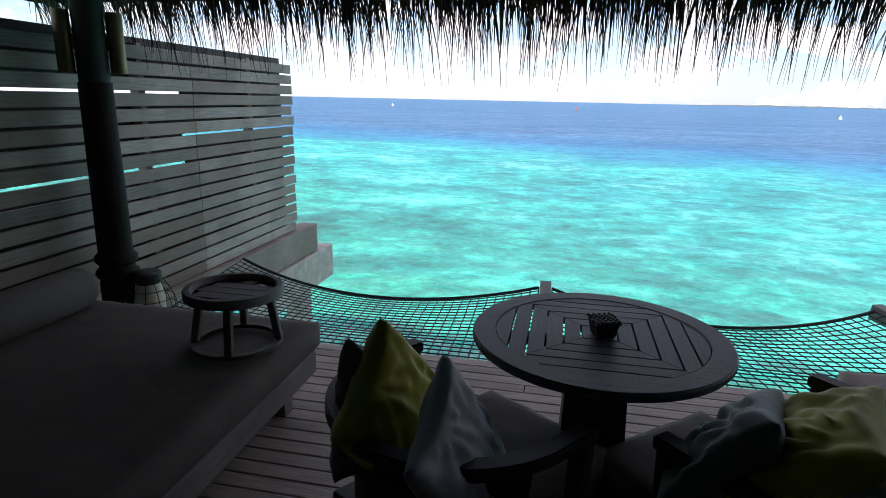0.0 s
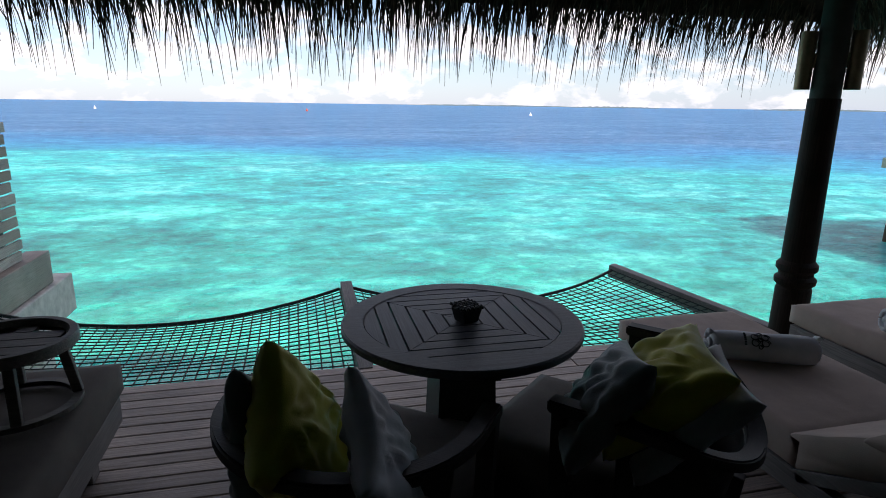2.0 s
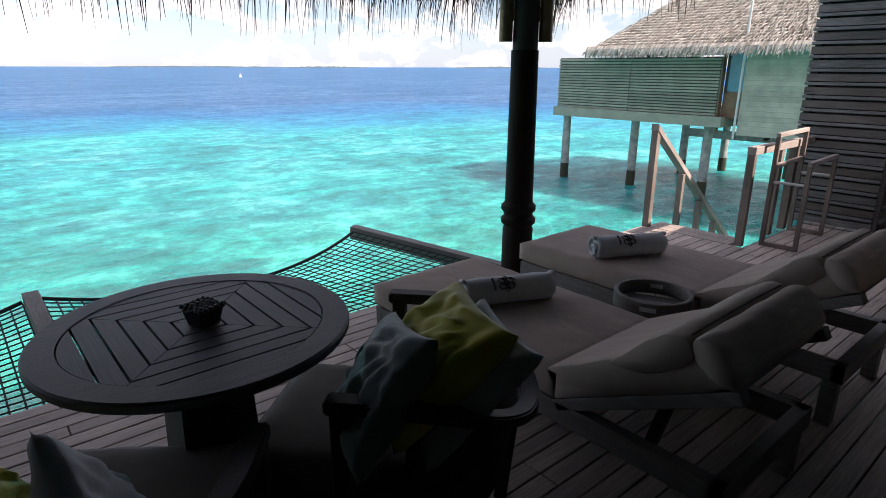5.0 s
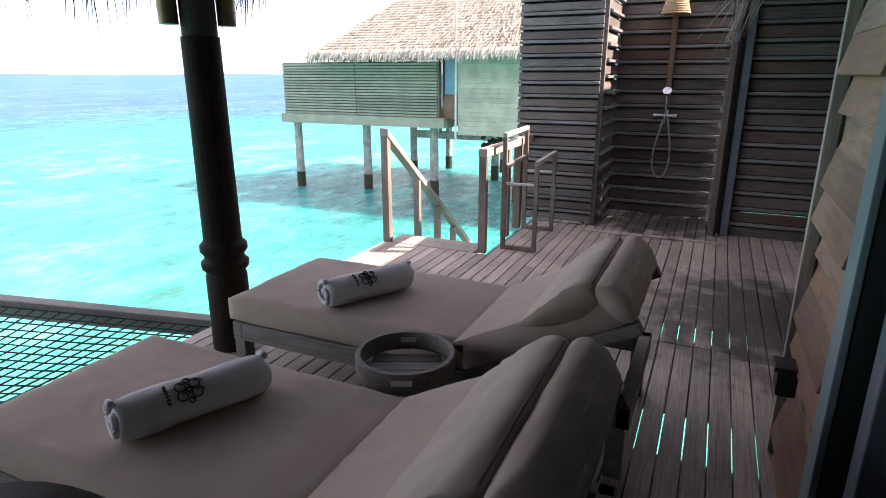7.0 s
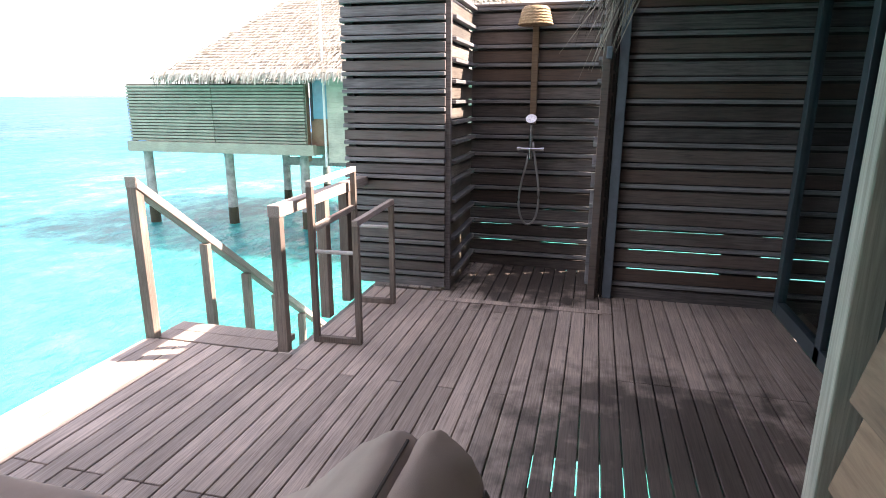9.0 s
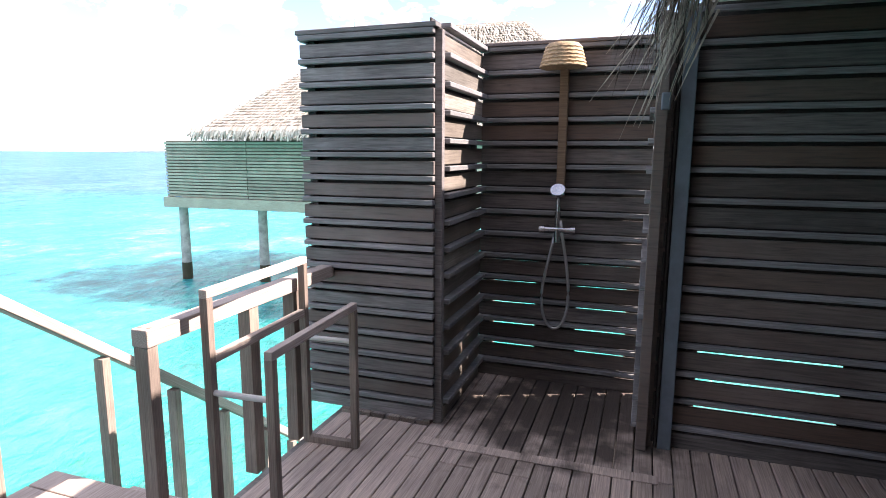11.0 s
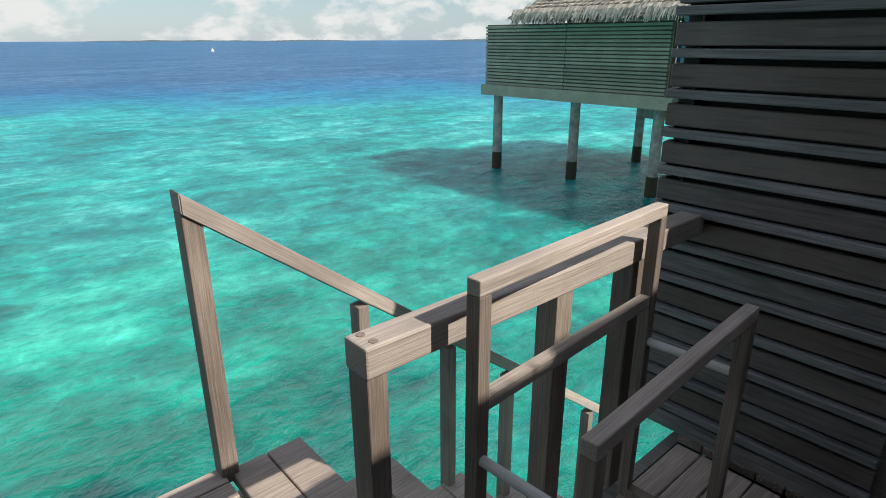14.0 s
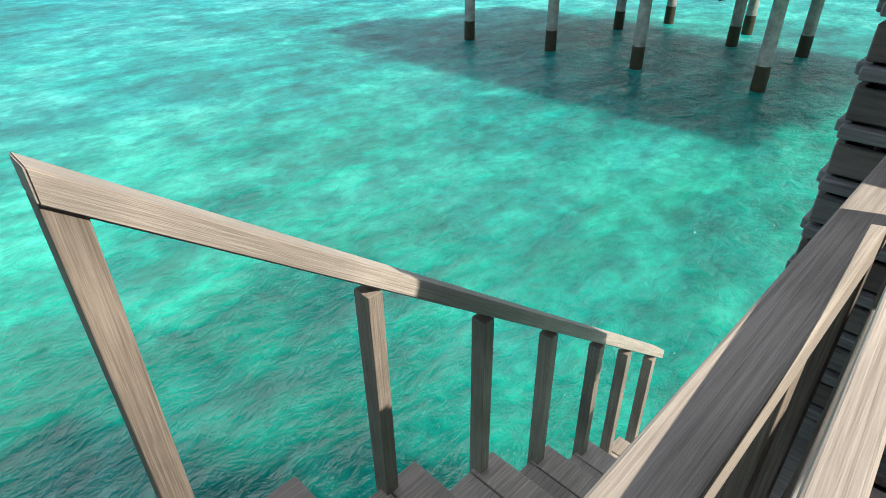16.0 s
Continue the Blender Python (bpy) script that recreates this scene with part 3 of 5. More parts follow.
# ---- slatted walls ----
def slats_y(wall, x, y0, y1, z0, z1, pitch, face, mat, strip=0.035, seed=3, slits=(), closed=((0.0, 0.06), (0.42, 0.56), (0.94, 1.0))):
    """Boards, proud battens and a rear layer behind the joints, coloured dark as their shade, in a wall across x; rows
    in slits let light through.
    """
    n = round((z1 - z0) / pitch)
    rnd = random.Random(seed)
    for k in range(n):
        z = z0 + k * pitch
        j = rnd.uniform(-0.003, 0.003)
        board("slat", (x - 0.009, y0, z + 0.009), (x + 0.009, y1, z + pitch - 0.043), mat, wall)
        lo, hi = (x - 0.009, x - 0.009 + strip) if face > 0 else (x + 0.009 - strip, x + 0.009)
        board("batten", (lo + j, y0, z + pitch - 0.025), (hi + j, y1, z + pitch + 0.001), BATTEN, wall)
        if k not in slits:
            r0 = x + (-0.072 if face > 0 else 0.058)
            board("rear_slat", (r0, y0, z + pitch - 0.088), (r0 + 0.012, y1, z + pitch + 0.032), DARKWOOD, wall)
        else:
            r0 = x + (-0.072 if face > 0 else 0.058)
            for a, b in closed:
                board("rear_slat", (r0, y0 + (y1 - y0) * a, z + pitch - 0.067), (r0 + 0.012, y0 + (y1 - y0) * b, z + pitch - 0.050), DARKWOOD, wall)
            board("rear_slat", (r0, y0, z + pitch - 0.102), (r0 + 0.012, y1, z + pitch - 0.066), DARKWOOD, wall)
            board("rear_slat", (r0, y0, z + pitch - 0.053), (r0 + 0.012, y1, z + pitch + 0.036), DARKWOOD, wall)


def slats_x(wall, y, x0, x1, z0, z1, pitch, face, mat, strip=0.05):
    n = round((z1 - z0) / pitch)
    for k in range(n):
        z = z0 + k * pitch
        board("slat", (x0, y - 0.009, z + 0.009), (x1, y + 0.009, z + pitch - 0.043), mat, wall)
        lo, hi = (y - 0.009, y - 0.009 + strip) if face > 0 else (y + 0.009 - strip, y + 0.009)
        board("batten", (x0, lo, z + pitch - 0.025), (x1, hi, z + pitch + 0.001), BATTEN, wall)
        # rear slat coloured dark to paint the shade in the joint
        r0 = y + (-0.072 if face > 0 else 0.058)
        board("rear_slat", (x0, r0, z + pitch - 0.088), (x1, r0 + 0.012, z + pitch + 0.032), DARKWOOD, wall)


def studs(name, places, label):
    bm = bmesh.new()
    for lo, hi in places:
        box(bm, lo, hi, 0.003)
    return structure(name, bm, SLAT, label, "wall")


w = studs("wall_tower", [((7.918, 3.60, 0), (7.95, 3.66, 2.03)), ((7.918, 3.06, 0), (7.96, 3.09, 2.03)), ((8.56, 3.66, 0), (8.62, 3.72, 2.03))], "dark weathered slatted timber screen beside the shower")
slats_y(w, 7.845, 2.99, 3.74, 0.02, 2.03, 0.1185, -1, SLAT, 0.036)
slats_x(w, 3.735, 7.86, 8.66, 0.02, 2.03, 0.1185, 1, SLATX, 0.03)
board("cap", (7.82, 2.975, 2.038), (7.90, 3.755, 2.062), SLAT, w)
w = studs("wall_shower_side", [((7.872, 2.960, 0.0), (7.915, 2.998, 2.035)), ((8.60, 2.995, 0), (8.64, 3.03, 2.03))], "slatted timber side wall of the outdoor shower")
slats_x(w, 2.975, 7.92, 8.64, -0.02, 2.07, 0.1393, -1, SLATX, 0.052)
w = studs("wall_shower_back", [((8.745, 2.0, 0), (8.785, 2.06, 2.03)), ((8.745, 2.45, 0), (8.785, 2.52, 2.03)), ((8.745, 2.90, 0), (8.785, 2.96, 2.03))], "slatted timber back wall of the outdoor shower")
slats_y(w, 8.672, 1.96, 2.99, -0.02, 2.07, 0.1393, -1, SLAT_SHADED, 0.045, 5, (0, 1, 2, 3, 4, 5), ((0.0, 0.09), (0.39, 0.64), (0.93, 1.0)))
# extra board added to stop light entering under the back wall
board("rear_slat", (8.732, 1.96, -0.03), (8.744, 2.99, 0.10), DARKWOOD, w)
board("cap", (8.63, 1.95, 2.072), (8.72, 3.0, 2.092), SLAT, w)
# extra board added to stop light at the side wall's foot
board("rear_slat", (7.87, 2.994, -0.03), (8.66, 3.006, 0.10), SLATX, w)
w = studs("wall_shower_inner", [((7.93, 1.915, 0), (7.97, 1.965, 2.06)), ((7.99, 1.885, 0), (8.04, 1.925, 2.04))], "slatted timber side wall between shower and bath door")
slats_x(w, 1.955, 7.98, 8.655, -0.02, 2.07, 0.1393, 1, SLATX, 0.045)
# hidden panel added to block sun through the inner wall's joints
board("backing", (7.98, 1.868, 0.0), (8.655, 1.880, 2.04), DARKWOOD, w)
bm = bmesh.new()
box(bm, (7.975, 1.80, 0.0), (8.012, 1.862, 2.06), 0.004)
structure("post_bath", bm, POSTBLUE, "blue-grey painted corner post beside the slatted bath wall", "post")
# dark board added to close the bright gap beside the post
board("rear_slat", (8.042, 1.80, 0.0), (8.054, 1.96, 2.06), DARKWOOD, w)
bm = bmesh.new()
box(bm, (7.90, 1.905, 1.635), (7.929, 1.945, 1.71), 0.006)
latch = tagged(part("wall_bracket", bm, POSTBLUE), "small grey metal bracket on the shower post", "bracket")
w = studs("wall_bath", [((8.102, 1.70, 0), (8.13, 1.76, 2.06)), ((8.102, 0.9, 0), (8.13, 0.96, 2.06)), ((8.102, 0.2, 0), (8.13, 0.26, 2.06))], "slatted timber wall beside the bath door, darkened as shade")
slats_y(w, 8.03, 0.10, 1.86, -0.02, 2.09, 0.1402, -1, SLAT_SHADED, 0.03, 8, (1, 2, 3))
# hidden board added to cut the sun strip at the wall's foot
board("skirting", (8.042, 0.10, -0.03), (8.054, 1.80, 0.006), SLAT_SHADED, w)

# shower floor sill
bm = bmesh.new()
box(bm, (7.63, 1.86, 0.001), (7.70, 3.0, 0.006), 0.002)
structure("trim_shower", bm, DECK, "flat timber strip along the edge of the shower floor", "trim")


# ---- house ----
WALL = 1.65
bm = bmesh.new()
box(bm, (4.0, 1.50, -0.05), (4.625, 1.63, 2.5))
wall_front = structure("wall_front", bm, CEDAR, "reddish cedar lap siding beside the sliding door", "wall")
for k in range(21):
    z = -0.005 + k * 0.1157
    bm = bmesh.new()
    box(bm, (4.0, -0.010, 0.0), (4.572 + 0.008 * math.sin(k * 2.3), 0.010, 0.128), 0.003, pose(0, 1.652, z, 13, 0, 0.25 * math.sin(k * 1.7)))
    part("lap_board", bm, CEDAR, wall_front)
bm = bmesh.new()
box(bm, (4.606, 1.631, 0), (4.645, 1.676, 2.5), 0.003)
structure("trim_corner", bm, TRIM, "grey timber corner board of the cedar wall", "trim")
bm = bmesh.new()
box(bm, (4.575, 0.74, -0.05), (4.625, 1.50, 2.5))
structure("wall_return", bm, CEDAR, "cedar wall returning to the bath door", "wall")
bm = bmesh.new()
box(bm, (4.625, 0.55, -0.05), (6.35, 0.70, 2.5))
structure("wall_bath_front", bm, PLASTER, "plain wall beside the bath door", "wall")
# dark strip painting the shade of the open gap at the siding ends
bm = bmesh.new()
box(bm, (4.585, 1.631, 0.0), (4.605, 1.640, 2.5))
structure("trim_gap", bm, DARKWOOD, "dark strip put in as the shade behind the siding ends", "trim")

door2 = empty("door_2", pose(6.35, 0.72, 0), "glass sliding bath door in a blue-grey frame", "door", "", "structure")
for lo, hi in (((0, -0.03, 0.0), (0.08, 0.03, 2.2)), ((1.56, -0.03, 0.0), (1.64, 0.03, 2.2)), ((0.78, -0.03, 0.0), (0.86, 0.03, 2.2)), ((0.08, -0.03, 2.1), (1.56, 0.03, 2.2)), ((0.08, -0.03, 0.0), (1.56, 0.03, 0.09))):
    bm = bmesh.new()
    box(bm, lo, hi, 0.004)
    part("frame_bar", bm, TEAL, door2)
for x in (0.08, 0.86):
    bm = bmesh.new()
    box(bm, (x, -0.006, 0.09), (x + 0.70, 0.006, 2.1))
    part("pane", bm, GLASS, door2).visible_shadow = False

# room behind the camera, colours kept dark to cut light bounce
for name, lo, hi, mat, label in (
    ("wall_room_back", (-1.2, -2.65, -0.05), (4.6, -2.5, 2.6), PLASTER, "plain warm plaster wall of the room"),
    ("wall_room_west", (-1.2, -2.5, -0.05), (-1.05, 1.5, 2.6), PLASTER, "plain warm plaster wall of the room"),
    ("wall_room_east", (4.45, -2.5, -0.05), (4.55, 1.5, 2.6), PLASTER, "plain warm plaster wall of the room"),
    ("wall_front_west", (-1.2, 1.5, -0.05), (-0.1, 1.65, 2.5), CEDAR, "cedar wall beside the sliding door"),
    ("wall_over_door", (-0.1, 1.5, 2.3), (4.0, 1.65, 2.6), CEDAR, "cedar wall above the sliding door"),
    # next two walls are unseen, added to keep sun off the deck
    ("wall_bath_end", (8.12, -2.6, -0.05), (8.24, 0.08, 2.6), PLASTER, "unseen outer wall added to block sun through the bathroom"),
    ("wall_bath_back", (4.6, -2.7, -0.05), (8.24, -2.6, 2.6), PLASTER, "unseen back wall added to block sun through the bathroom"),
    ("floor_bath", (4.6, -2.6, -0.06), (8.12, 0.55, -0.01), ROOMFLOOR, "dark timber floor inside the bathroom"),
    ("floor_room", (-1.05, -2.5, -0.06), (4.45, 1.5, -0.01), ROOMFLOOR, "dark timber floor inside the room"),
    ("ceiling_room", (-1.05, -2.5, 2.5), (4.45, 1.5, 2.58), PLASTER, "plain ceiling of the room"),
):
    bm = bmesh.new()
    box(bm, lo, hi)
    structure(name, bm, mat, label, "ceiling" if "ceiling" in name else "floor" if "floor" in name else "wall")

door1 = empty("door_1", pose(3.2, 1.58, 0), "open sliding glass door with blue-grey frame", "door", "", "structure")
# jamb in two colours: unlit face dark, lit front edge pale
bm = bmesh.new()
box(bm, (0.70, -0.06, 0.0), (0.80, 0.068, 2.3), 0.003)
part("jamb", bm, JAMB_UNLIT, door1, "door jamb coloured dark green as its unlit face")
bm = bmesh.new()
box(bm, (0.695, 0.069, 0.0), (0.799, 0.088, 2.3), 0.003)
part("jamb_edge", bm, JAMB_LIT, door1, "jamb edge coloured pale teal as its lit face")
for lo, hi in (((0.56, -0.05, 0.02), (0.64, 0.03, 2.28)), ((-0.30, -0.05, 0.02), (-0.23, -0.01, 2.28)), ((-0.23, -0.05, 0.02), (0.56, -0.01, 0.12)), ((-0.23, -0.05, 2.18), (0.56, -0.01, 2.28))):
    bm = bmesh.new()
    box(bm, lo, hi, 0.004)
    part("frame_bar", bm, POSTBLUE, door1)
bm = bmesh.new()
box(bm, (-0.23, -0.034, 0.12), (0.56, -0.026, 2.18))
part("pane", bm, GLASS, door1).visible_shadow = False

box_sock = bmesh.new()
box(box_sock, (-0.045, 0.0, -0.05), (0.045, 0.06, 0.05), 0.006)
sock = empty("wall_socket", pose(4.385, 1.662, 0.425), "black weatherproof socket box on the cedar wall", "socket")
part("body", box_sock, BLACK, sock)
bm = bmesh.new()
box(bm, (-0.05, 0.0, 0.035), (0.05, 0.072, 0.052), 0.004)
part("lid", bm, BLACK, sock)


# ---- thatched roof of the house ----
def slab(bm, a, b, c, d, thick):
    """A sloping roof slab from four lower corners."""
    lows = [bm.verts.new(p) for p in (a, b, c, d)]
    ups = [bm.verts.new((p[0], p[1], p[2] + thick)) for p in (a, b, c, d)]
    bm.faces.new(lows)
    bm.faces.new(list(reversed(ups)))
    for k in range(4):
        bm.faces.new((lows[k], lows[(k + 1) % 4], ups[(k + 1) % 4], ups[k]))


EAVE_Z = 2.06
# Unseen ridge, slab thickness and outer slopes are shaped to block the sun.
bm = bmesh.new()
slab(bm, (-1.6, 4.82, EAVE_Z), (5.65, 4.82, EAVE_Z), (2.9, 1.2, 7.4), (0.4, 1.2, 7.4), 0.35)
slab(bm, (5.65, 4.82, EAVE_Z), (5.65, -2.8, EAVE_Z), (2.9, -2.8, 7.4), (2.9, 1.2, 7.4), 0.2)
slab(bm, (4.3, 1.92, EAVE_Z), (7.75, 1.92, EAVE_Z), (7.75, -1.2, 4.0), (4.3, -1.2, 4.0), 0.19)
slab(bm, (-1.6, 4.82, EAVE_Z), (0.4, 1.2, 7.4), (0.4, -2.8, 7.4), (-1.6, -2.8, EAVE_Z), 0.2)
slab(bm, (0.4, 1.2, 7.4), (2.9, 1.2, 7.4), (2.9, -2.8, 7.4), (0.4, -2.8, 7.4), 0.2)
slab(bm, (7.75, 1.72, EAVE_Z + 0.12), (9.3, 1.72, EAVE_Z + 0.12), (9.3, -1.2, 4.0), (7.75, -1.2, 4.0), 0.32)
slab(bm, (4.3, -1.2, 4.0), (9.3, -1.2, 4.0), (9.3, -4.4, EAVE_Z), (4.3, -4.4, EAVE_Z), 0.2)
# unseen gable added to keep sun from leaking in behind the main roof
ends = [(-1.6, EAVE_Z), (5.65, EAVE_Z), (2.9, 7.58), (0.4, 7.58)]
front, back = ([bm.verts.new((x, y, z)) for x, z in ends] for y in (-2.803, -2.95))
bm.faces.new(front)
bm.faces.new(list(reversed(back)))
for k in range(4):
    bm.faces.new((front[k], front[(k + 1) % 4], back[(k + 1) % 4], back[k]))
structure("ceiling", bm, THATCH, "palm thatch roof coloured shade-dark, unseen slopes added to block sun", "ceiling")


def strands(rnd, bm, runs, per_metre, low, high, width, out=0.12):
    """Hanging leaf blades along eaves; each run is a start, an end and the way outwards."""
    for a, b, way in runs:
        a, b, way = Vector(a), Vector(b), Vector(way)
        side = (b - a).normalized()
        for _ in range(int((b - a).length * per_metre)):
            p = a.lerp(b, rnd.random()) + way * rnd.uniform(-0.12, 0.03) + Vector((0, 0, rnd.uniform(-0.02, 0.14)))
            ln = low + (high - low) * rnd.random() ** 2.2
            lean = side * rnd.gauss(0, 0.16) + way * rnd.uniform(-0.02, out * 2)
            wd = width * rnd.uniform(0.5, 1.3)
            across = (side + way * rnd.uniform(-0.8, 0.8)).normalized() * wd / 2
            last = None
            for s in range(4):
                f = s / 3
                q = p + lean * ln * f * (1.3 - 0.5 * f) + Vector((0, 0, -ln * f * (0.82 + 0.18 * f)))
                wv = across * (1 - 0.85 * f)
                pair = (bm.verts.new(q - wv), bm.verts.new(q + wv))
                if last:
                    bm.faces.new((last[0], last[1], pair[1], pair[0]))
                last = pair


rnd = random.Random(11)
bm = bmesh.new()
strands(rnd, bm, [((-1.6, 4.82, 2.08), (5.65, 4.82, 2.08), (0, 1, 0))], 400, 0.17, 0.52, 0.013, 0.34)
strands(rnd, bm, [((5.05, 4.82, 2.08), (5.05, 3.4, 2.10), (1, 0, 0))], 360, 0.12, 0.42, 0.013, 0.3)
strands(rnd, bm, [((5.05, 3.4, 2.10), (5.05, 1.95, 2.12), (1, 0, 0))], 300, 0.08, 0.22, 0.011)
strands(rnd, bm, [((5.05, 1.92, 2.08), (7.75, 1.92, 2.08), (0, 1, 0))], 220, 0.10, 0.32, 0.010)
strands(rnd, bm, [((7.2, 1.95, 2.10), (7.78, 1.95, 2.10), (0, 1, 0))], 330, 0.16, 0.50, 0.009, 0.30)
dry = bmesh.new()
for _ in range(44):
    p = Vector((rnd.uniform(7.55, 7.90), rnd.uniform(1.74, 1.92), rnd.uniform(2.02, 2.16)))
    ln = rnd.uniform(0.14, 0.36) if rnd.random() < 0.85 else rnd.uniform(0.40, 0.56)
    way = Vector((rnd.uniform(-0.25, 0.1), rnd.uniform(0.0, 0.75), -1)).normalized()
    across = Vector((0.3, 1, 0.2)).normalized() * rnd.uniform(0.003, 0.007)
    last = None
    for k in range(4):
        f = k / 3
        q = p + way * ln * f + Vector((0, 0.06 * f, -0.10 * f * f * ln))
        pair = (dry.verts.new(q - across * (1 - 0.85 * f)), dry.verts.new(q + across * (1 - 0.85 * f)))
        if last:
            dry.faces.new((last[0], last[1], pair[1], pair[0]))
        last = pair
me = bpy.data.meshes.new("dry_leaf_clump")
dry.to_mesh(me)
dry.free()
me.materials.append(DRYLEAF)
tagged(new("dry_leaf_clump", me), "clump of pale dry palm leaves hanging from the eave", "thatch", "", "stuff")
me = bpy.data.meshes.new("thatch_fringe")
bm.to_mesh(me)
bm.free()
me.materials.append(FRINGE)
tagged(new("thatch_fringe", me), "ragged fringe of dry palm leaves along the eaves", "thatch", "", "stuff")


# ---- posts ----
def log_post(x, y, turn):
    post = empty("log_post", pose(x, y, 0, 0, 0, turn), "dark stained round timber post with a turned collar", "post", "posts under the eaves")
    bm = bmesh.new()
    lathe(bm, [(0.105, 0.0), (0.102, 0.40), (0.095, 0.42), (0.115, 0.44), (0.118, 0.47), (0.098, 0.49), (0.098, 0.51), (0.116, 0.53), (0.116, 0.56), (0.094, 0.585), (0.088, 1.2), (0.086, 1.55)], 32)
    part("shaft", bm, POSTWOOD, post, "", True)
    bm = bmesh.new()
    lathe(bm, [(0.078, 1.55), (0.079, 1.56), (0.077, 2.6)], 32)
    part("upper_shaft", bm, POSTTOP, post, "smooth grey-green upper post", True)
    for s in (-1, 1):
        bm = bmesh.new()
        tube(bm, (0.125 * s, 0, 1.60), (0.125 * s, 0, 1.92), 0.042, 0.042, 20)
        sp = part("spotlight", bm, BRASS, post, "cylindrical bronze up-down spotlight", True)
        bm = bmesh.new()
        box(bm, (min(0.075 * s, 0.1 * s), -0.02, 1.72), (max(0.075 * s, 0.1 * s), 0.02, 1.80))
        part("bracket", bm, BRASS, sp)
    return post


log_post(4.47, 4.21, -35)
log_post(-0.70, 4.20, 40)

# ---- privacy screen at the deck's west side ----
bm = bmesh.new()
for y in (2.2, 3.55, 4.9, 6.3):
    box(bm, (-1.03, y - 0.03, 0.06), (-0.96, y + 0.03, 1.82), 0.003)
screen = structure("wall_screen", bm, SCREEN, "weathered horizontal timber slat privacy screen", "wall")
for k in range(17):
    z = 0.10 + k * 0.101
    jit = 0.006 * ((k * 7) % 3 - 1)
    for a, b in ((1.7, 3.6), (3.6, 5.4), (5.4, 7.06 + 0.02 * (k % 2))):
        board("slat", (-0.945 + jit, a + 0.002, z), (-0.920 + jit, b - 0.002, z + 0.083), SCREEN, screen)
slits = {(8, 1), (10, 2), (13, 1)}
# dark rear slats paint the shade between the screen's slats
for k in range(17):
    z = 0.10 + k * 0.101
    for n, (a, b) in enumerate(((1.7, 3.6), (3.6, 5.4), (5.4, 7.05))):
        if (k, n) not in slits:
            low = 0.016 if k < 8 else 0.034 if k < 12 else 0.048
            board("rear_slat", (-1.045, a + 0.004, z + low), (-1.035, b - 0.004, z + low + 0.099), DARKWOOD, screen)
bm = bmesh.new()
box(bm, (-1.06, 4.35, -0.22), (-0.86, 7.45, 0.09), 0.01)
structure("trim_beam", bm, SCREEN, "thick weathered timber beam under the privacy screen", "beam")
bm = bmesh.new()
box(bm, (-1.12, 6.2, -0.62), (-0.82, 7.8, -0.23), 0.015)
structure("trim_concrete", bm, CONCRETE, "pale concrete beam under the privacy screen", "beam")
bm = bmesh.new()
box(bm, (-1.07, 7.0, WATER - 0.4), (-0.87, 7.25, -0.61), 0.012)
tagged(new("concrete_stilt", finish(bm, "concrete_stilt", CONCRETE)), "square concrete pile standing in the lagoon", "pile")

# ---- net over the water ----
for x0, x1, y1, z1 in ((1.82, 1.80, 5.66, 0.17), (4.70, 4.10, 5.76, 0.16)):
    bm = bmesh.new()
    beam(bm, (x0, 4.46, -0.05), (x1, y1, z1 - 0.055), 0.085, 0.11, 0.006)
    tagged(new("net_beam", finish(bm, "net_beam", GREYWOOD)), "grey timber beam reaching out to hold the net", "beam", "net beams")


def net(xa, xb, y0, xc, xd, yc, yd, sag, label):
    """A knotted net: deck side from xa to xb at y0, sea side from (xc, yc) to (xd, yd)."""
    nt = empty("lounging_net", pose((xa + xb) / 2, y0, 0), label, "net", "nets over the water")
    nx, ny = round((xd - xc) / 0.062), round((yc - y0) / 0.062)

    def at(u, v):
        dip = 4 * u * (1 - u)
        x = (xa + (xb - xa) * u) * (1 - v) + (xc + (xd - xc) * u) * v
        y = y0 + (yc + (yd - yc) * u - y0) * v * (1 - 0.20 * dip * v)
        return (x - (xa + xb) / 2, y - y0, -0.03 + 0.15 * v - sag * dip * (0.25 + 0.75 * v) * min(1, 3 * v))

    for i in range(nx + 1):
        bm = bmesh.new()
        wire(bm, [at(i / nx, j / 8) for j in range(9)], 0.0045, 4)
        part("cord", bm, ROPE, nt)
    for j in range(ny):
        bm = bmesh.new()
        wire(bm, [at(i / 24, j / ny) for i in range(25)], 0.0045, 4)
        part("cord", bm, ROPE, nt)
    bm = bmesh.new()
    wire(bm, [at(i / 30, 1.0) for i in range(31)], 0.012, 6)
    part("edge_rope", bm, ROPE, nt, "thick black edge rope")


net(-0.84, 1.765, 4.51, -0.80, 1.75, 5.75, 5.62, 0.13, "black rope lounging net sagging over the water")
net(1.87, 4.63, 4.51, 1.85, 4.07, 5.62, 5.70, 0.12, "black rope lounging net sagging over the water")


# ---- dining table ----
table = empty("dining_table", pose(2.03, 3.18, 0, 0, 0, 0), "round dark blue-grey slatted timber dining table", "table")
R, TZ = 0.418, 0.762
bm = bmesh.new()
lathe(bm, [(R - 0.075, TZ - 0.03), (R - 0.006, TZ - 0.03), (R, TZ - 0.022), (R, TZ - 0.006), (R - 0.006, TZ), (R - 0.075, TZ)], 64)
bmesh.ops.delete(bm, geom=[f for f in bm.faces if len(f.verts) > 4], context="FACES")
top = part("rim", bm, TABLE, table, "", True)
RI = R - 0.078
step = 0.057
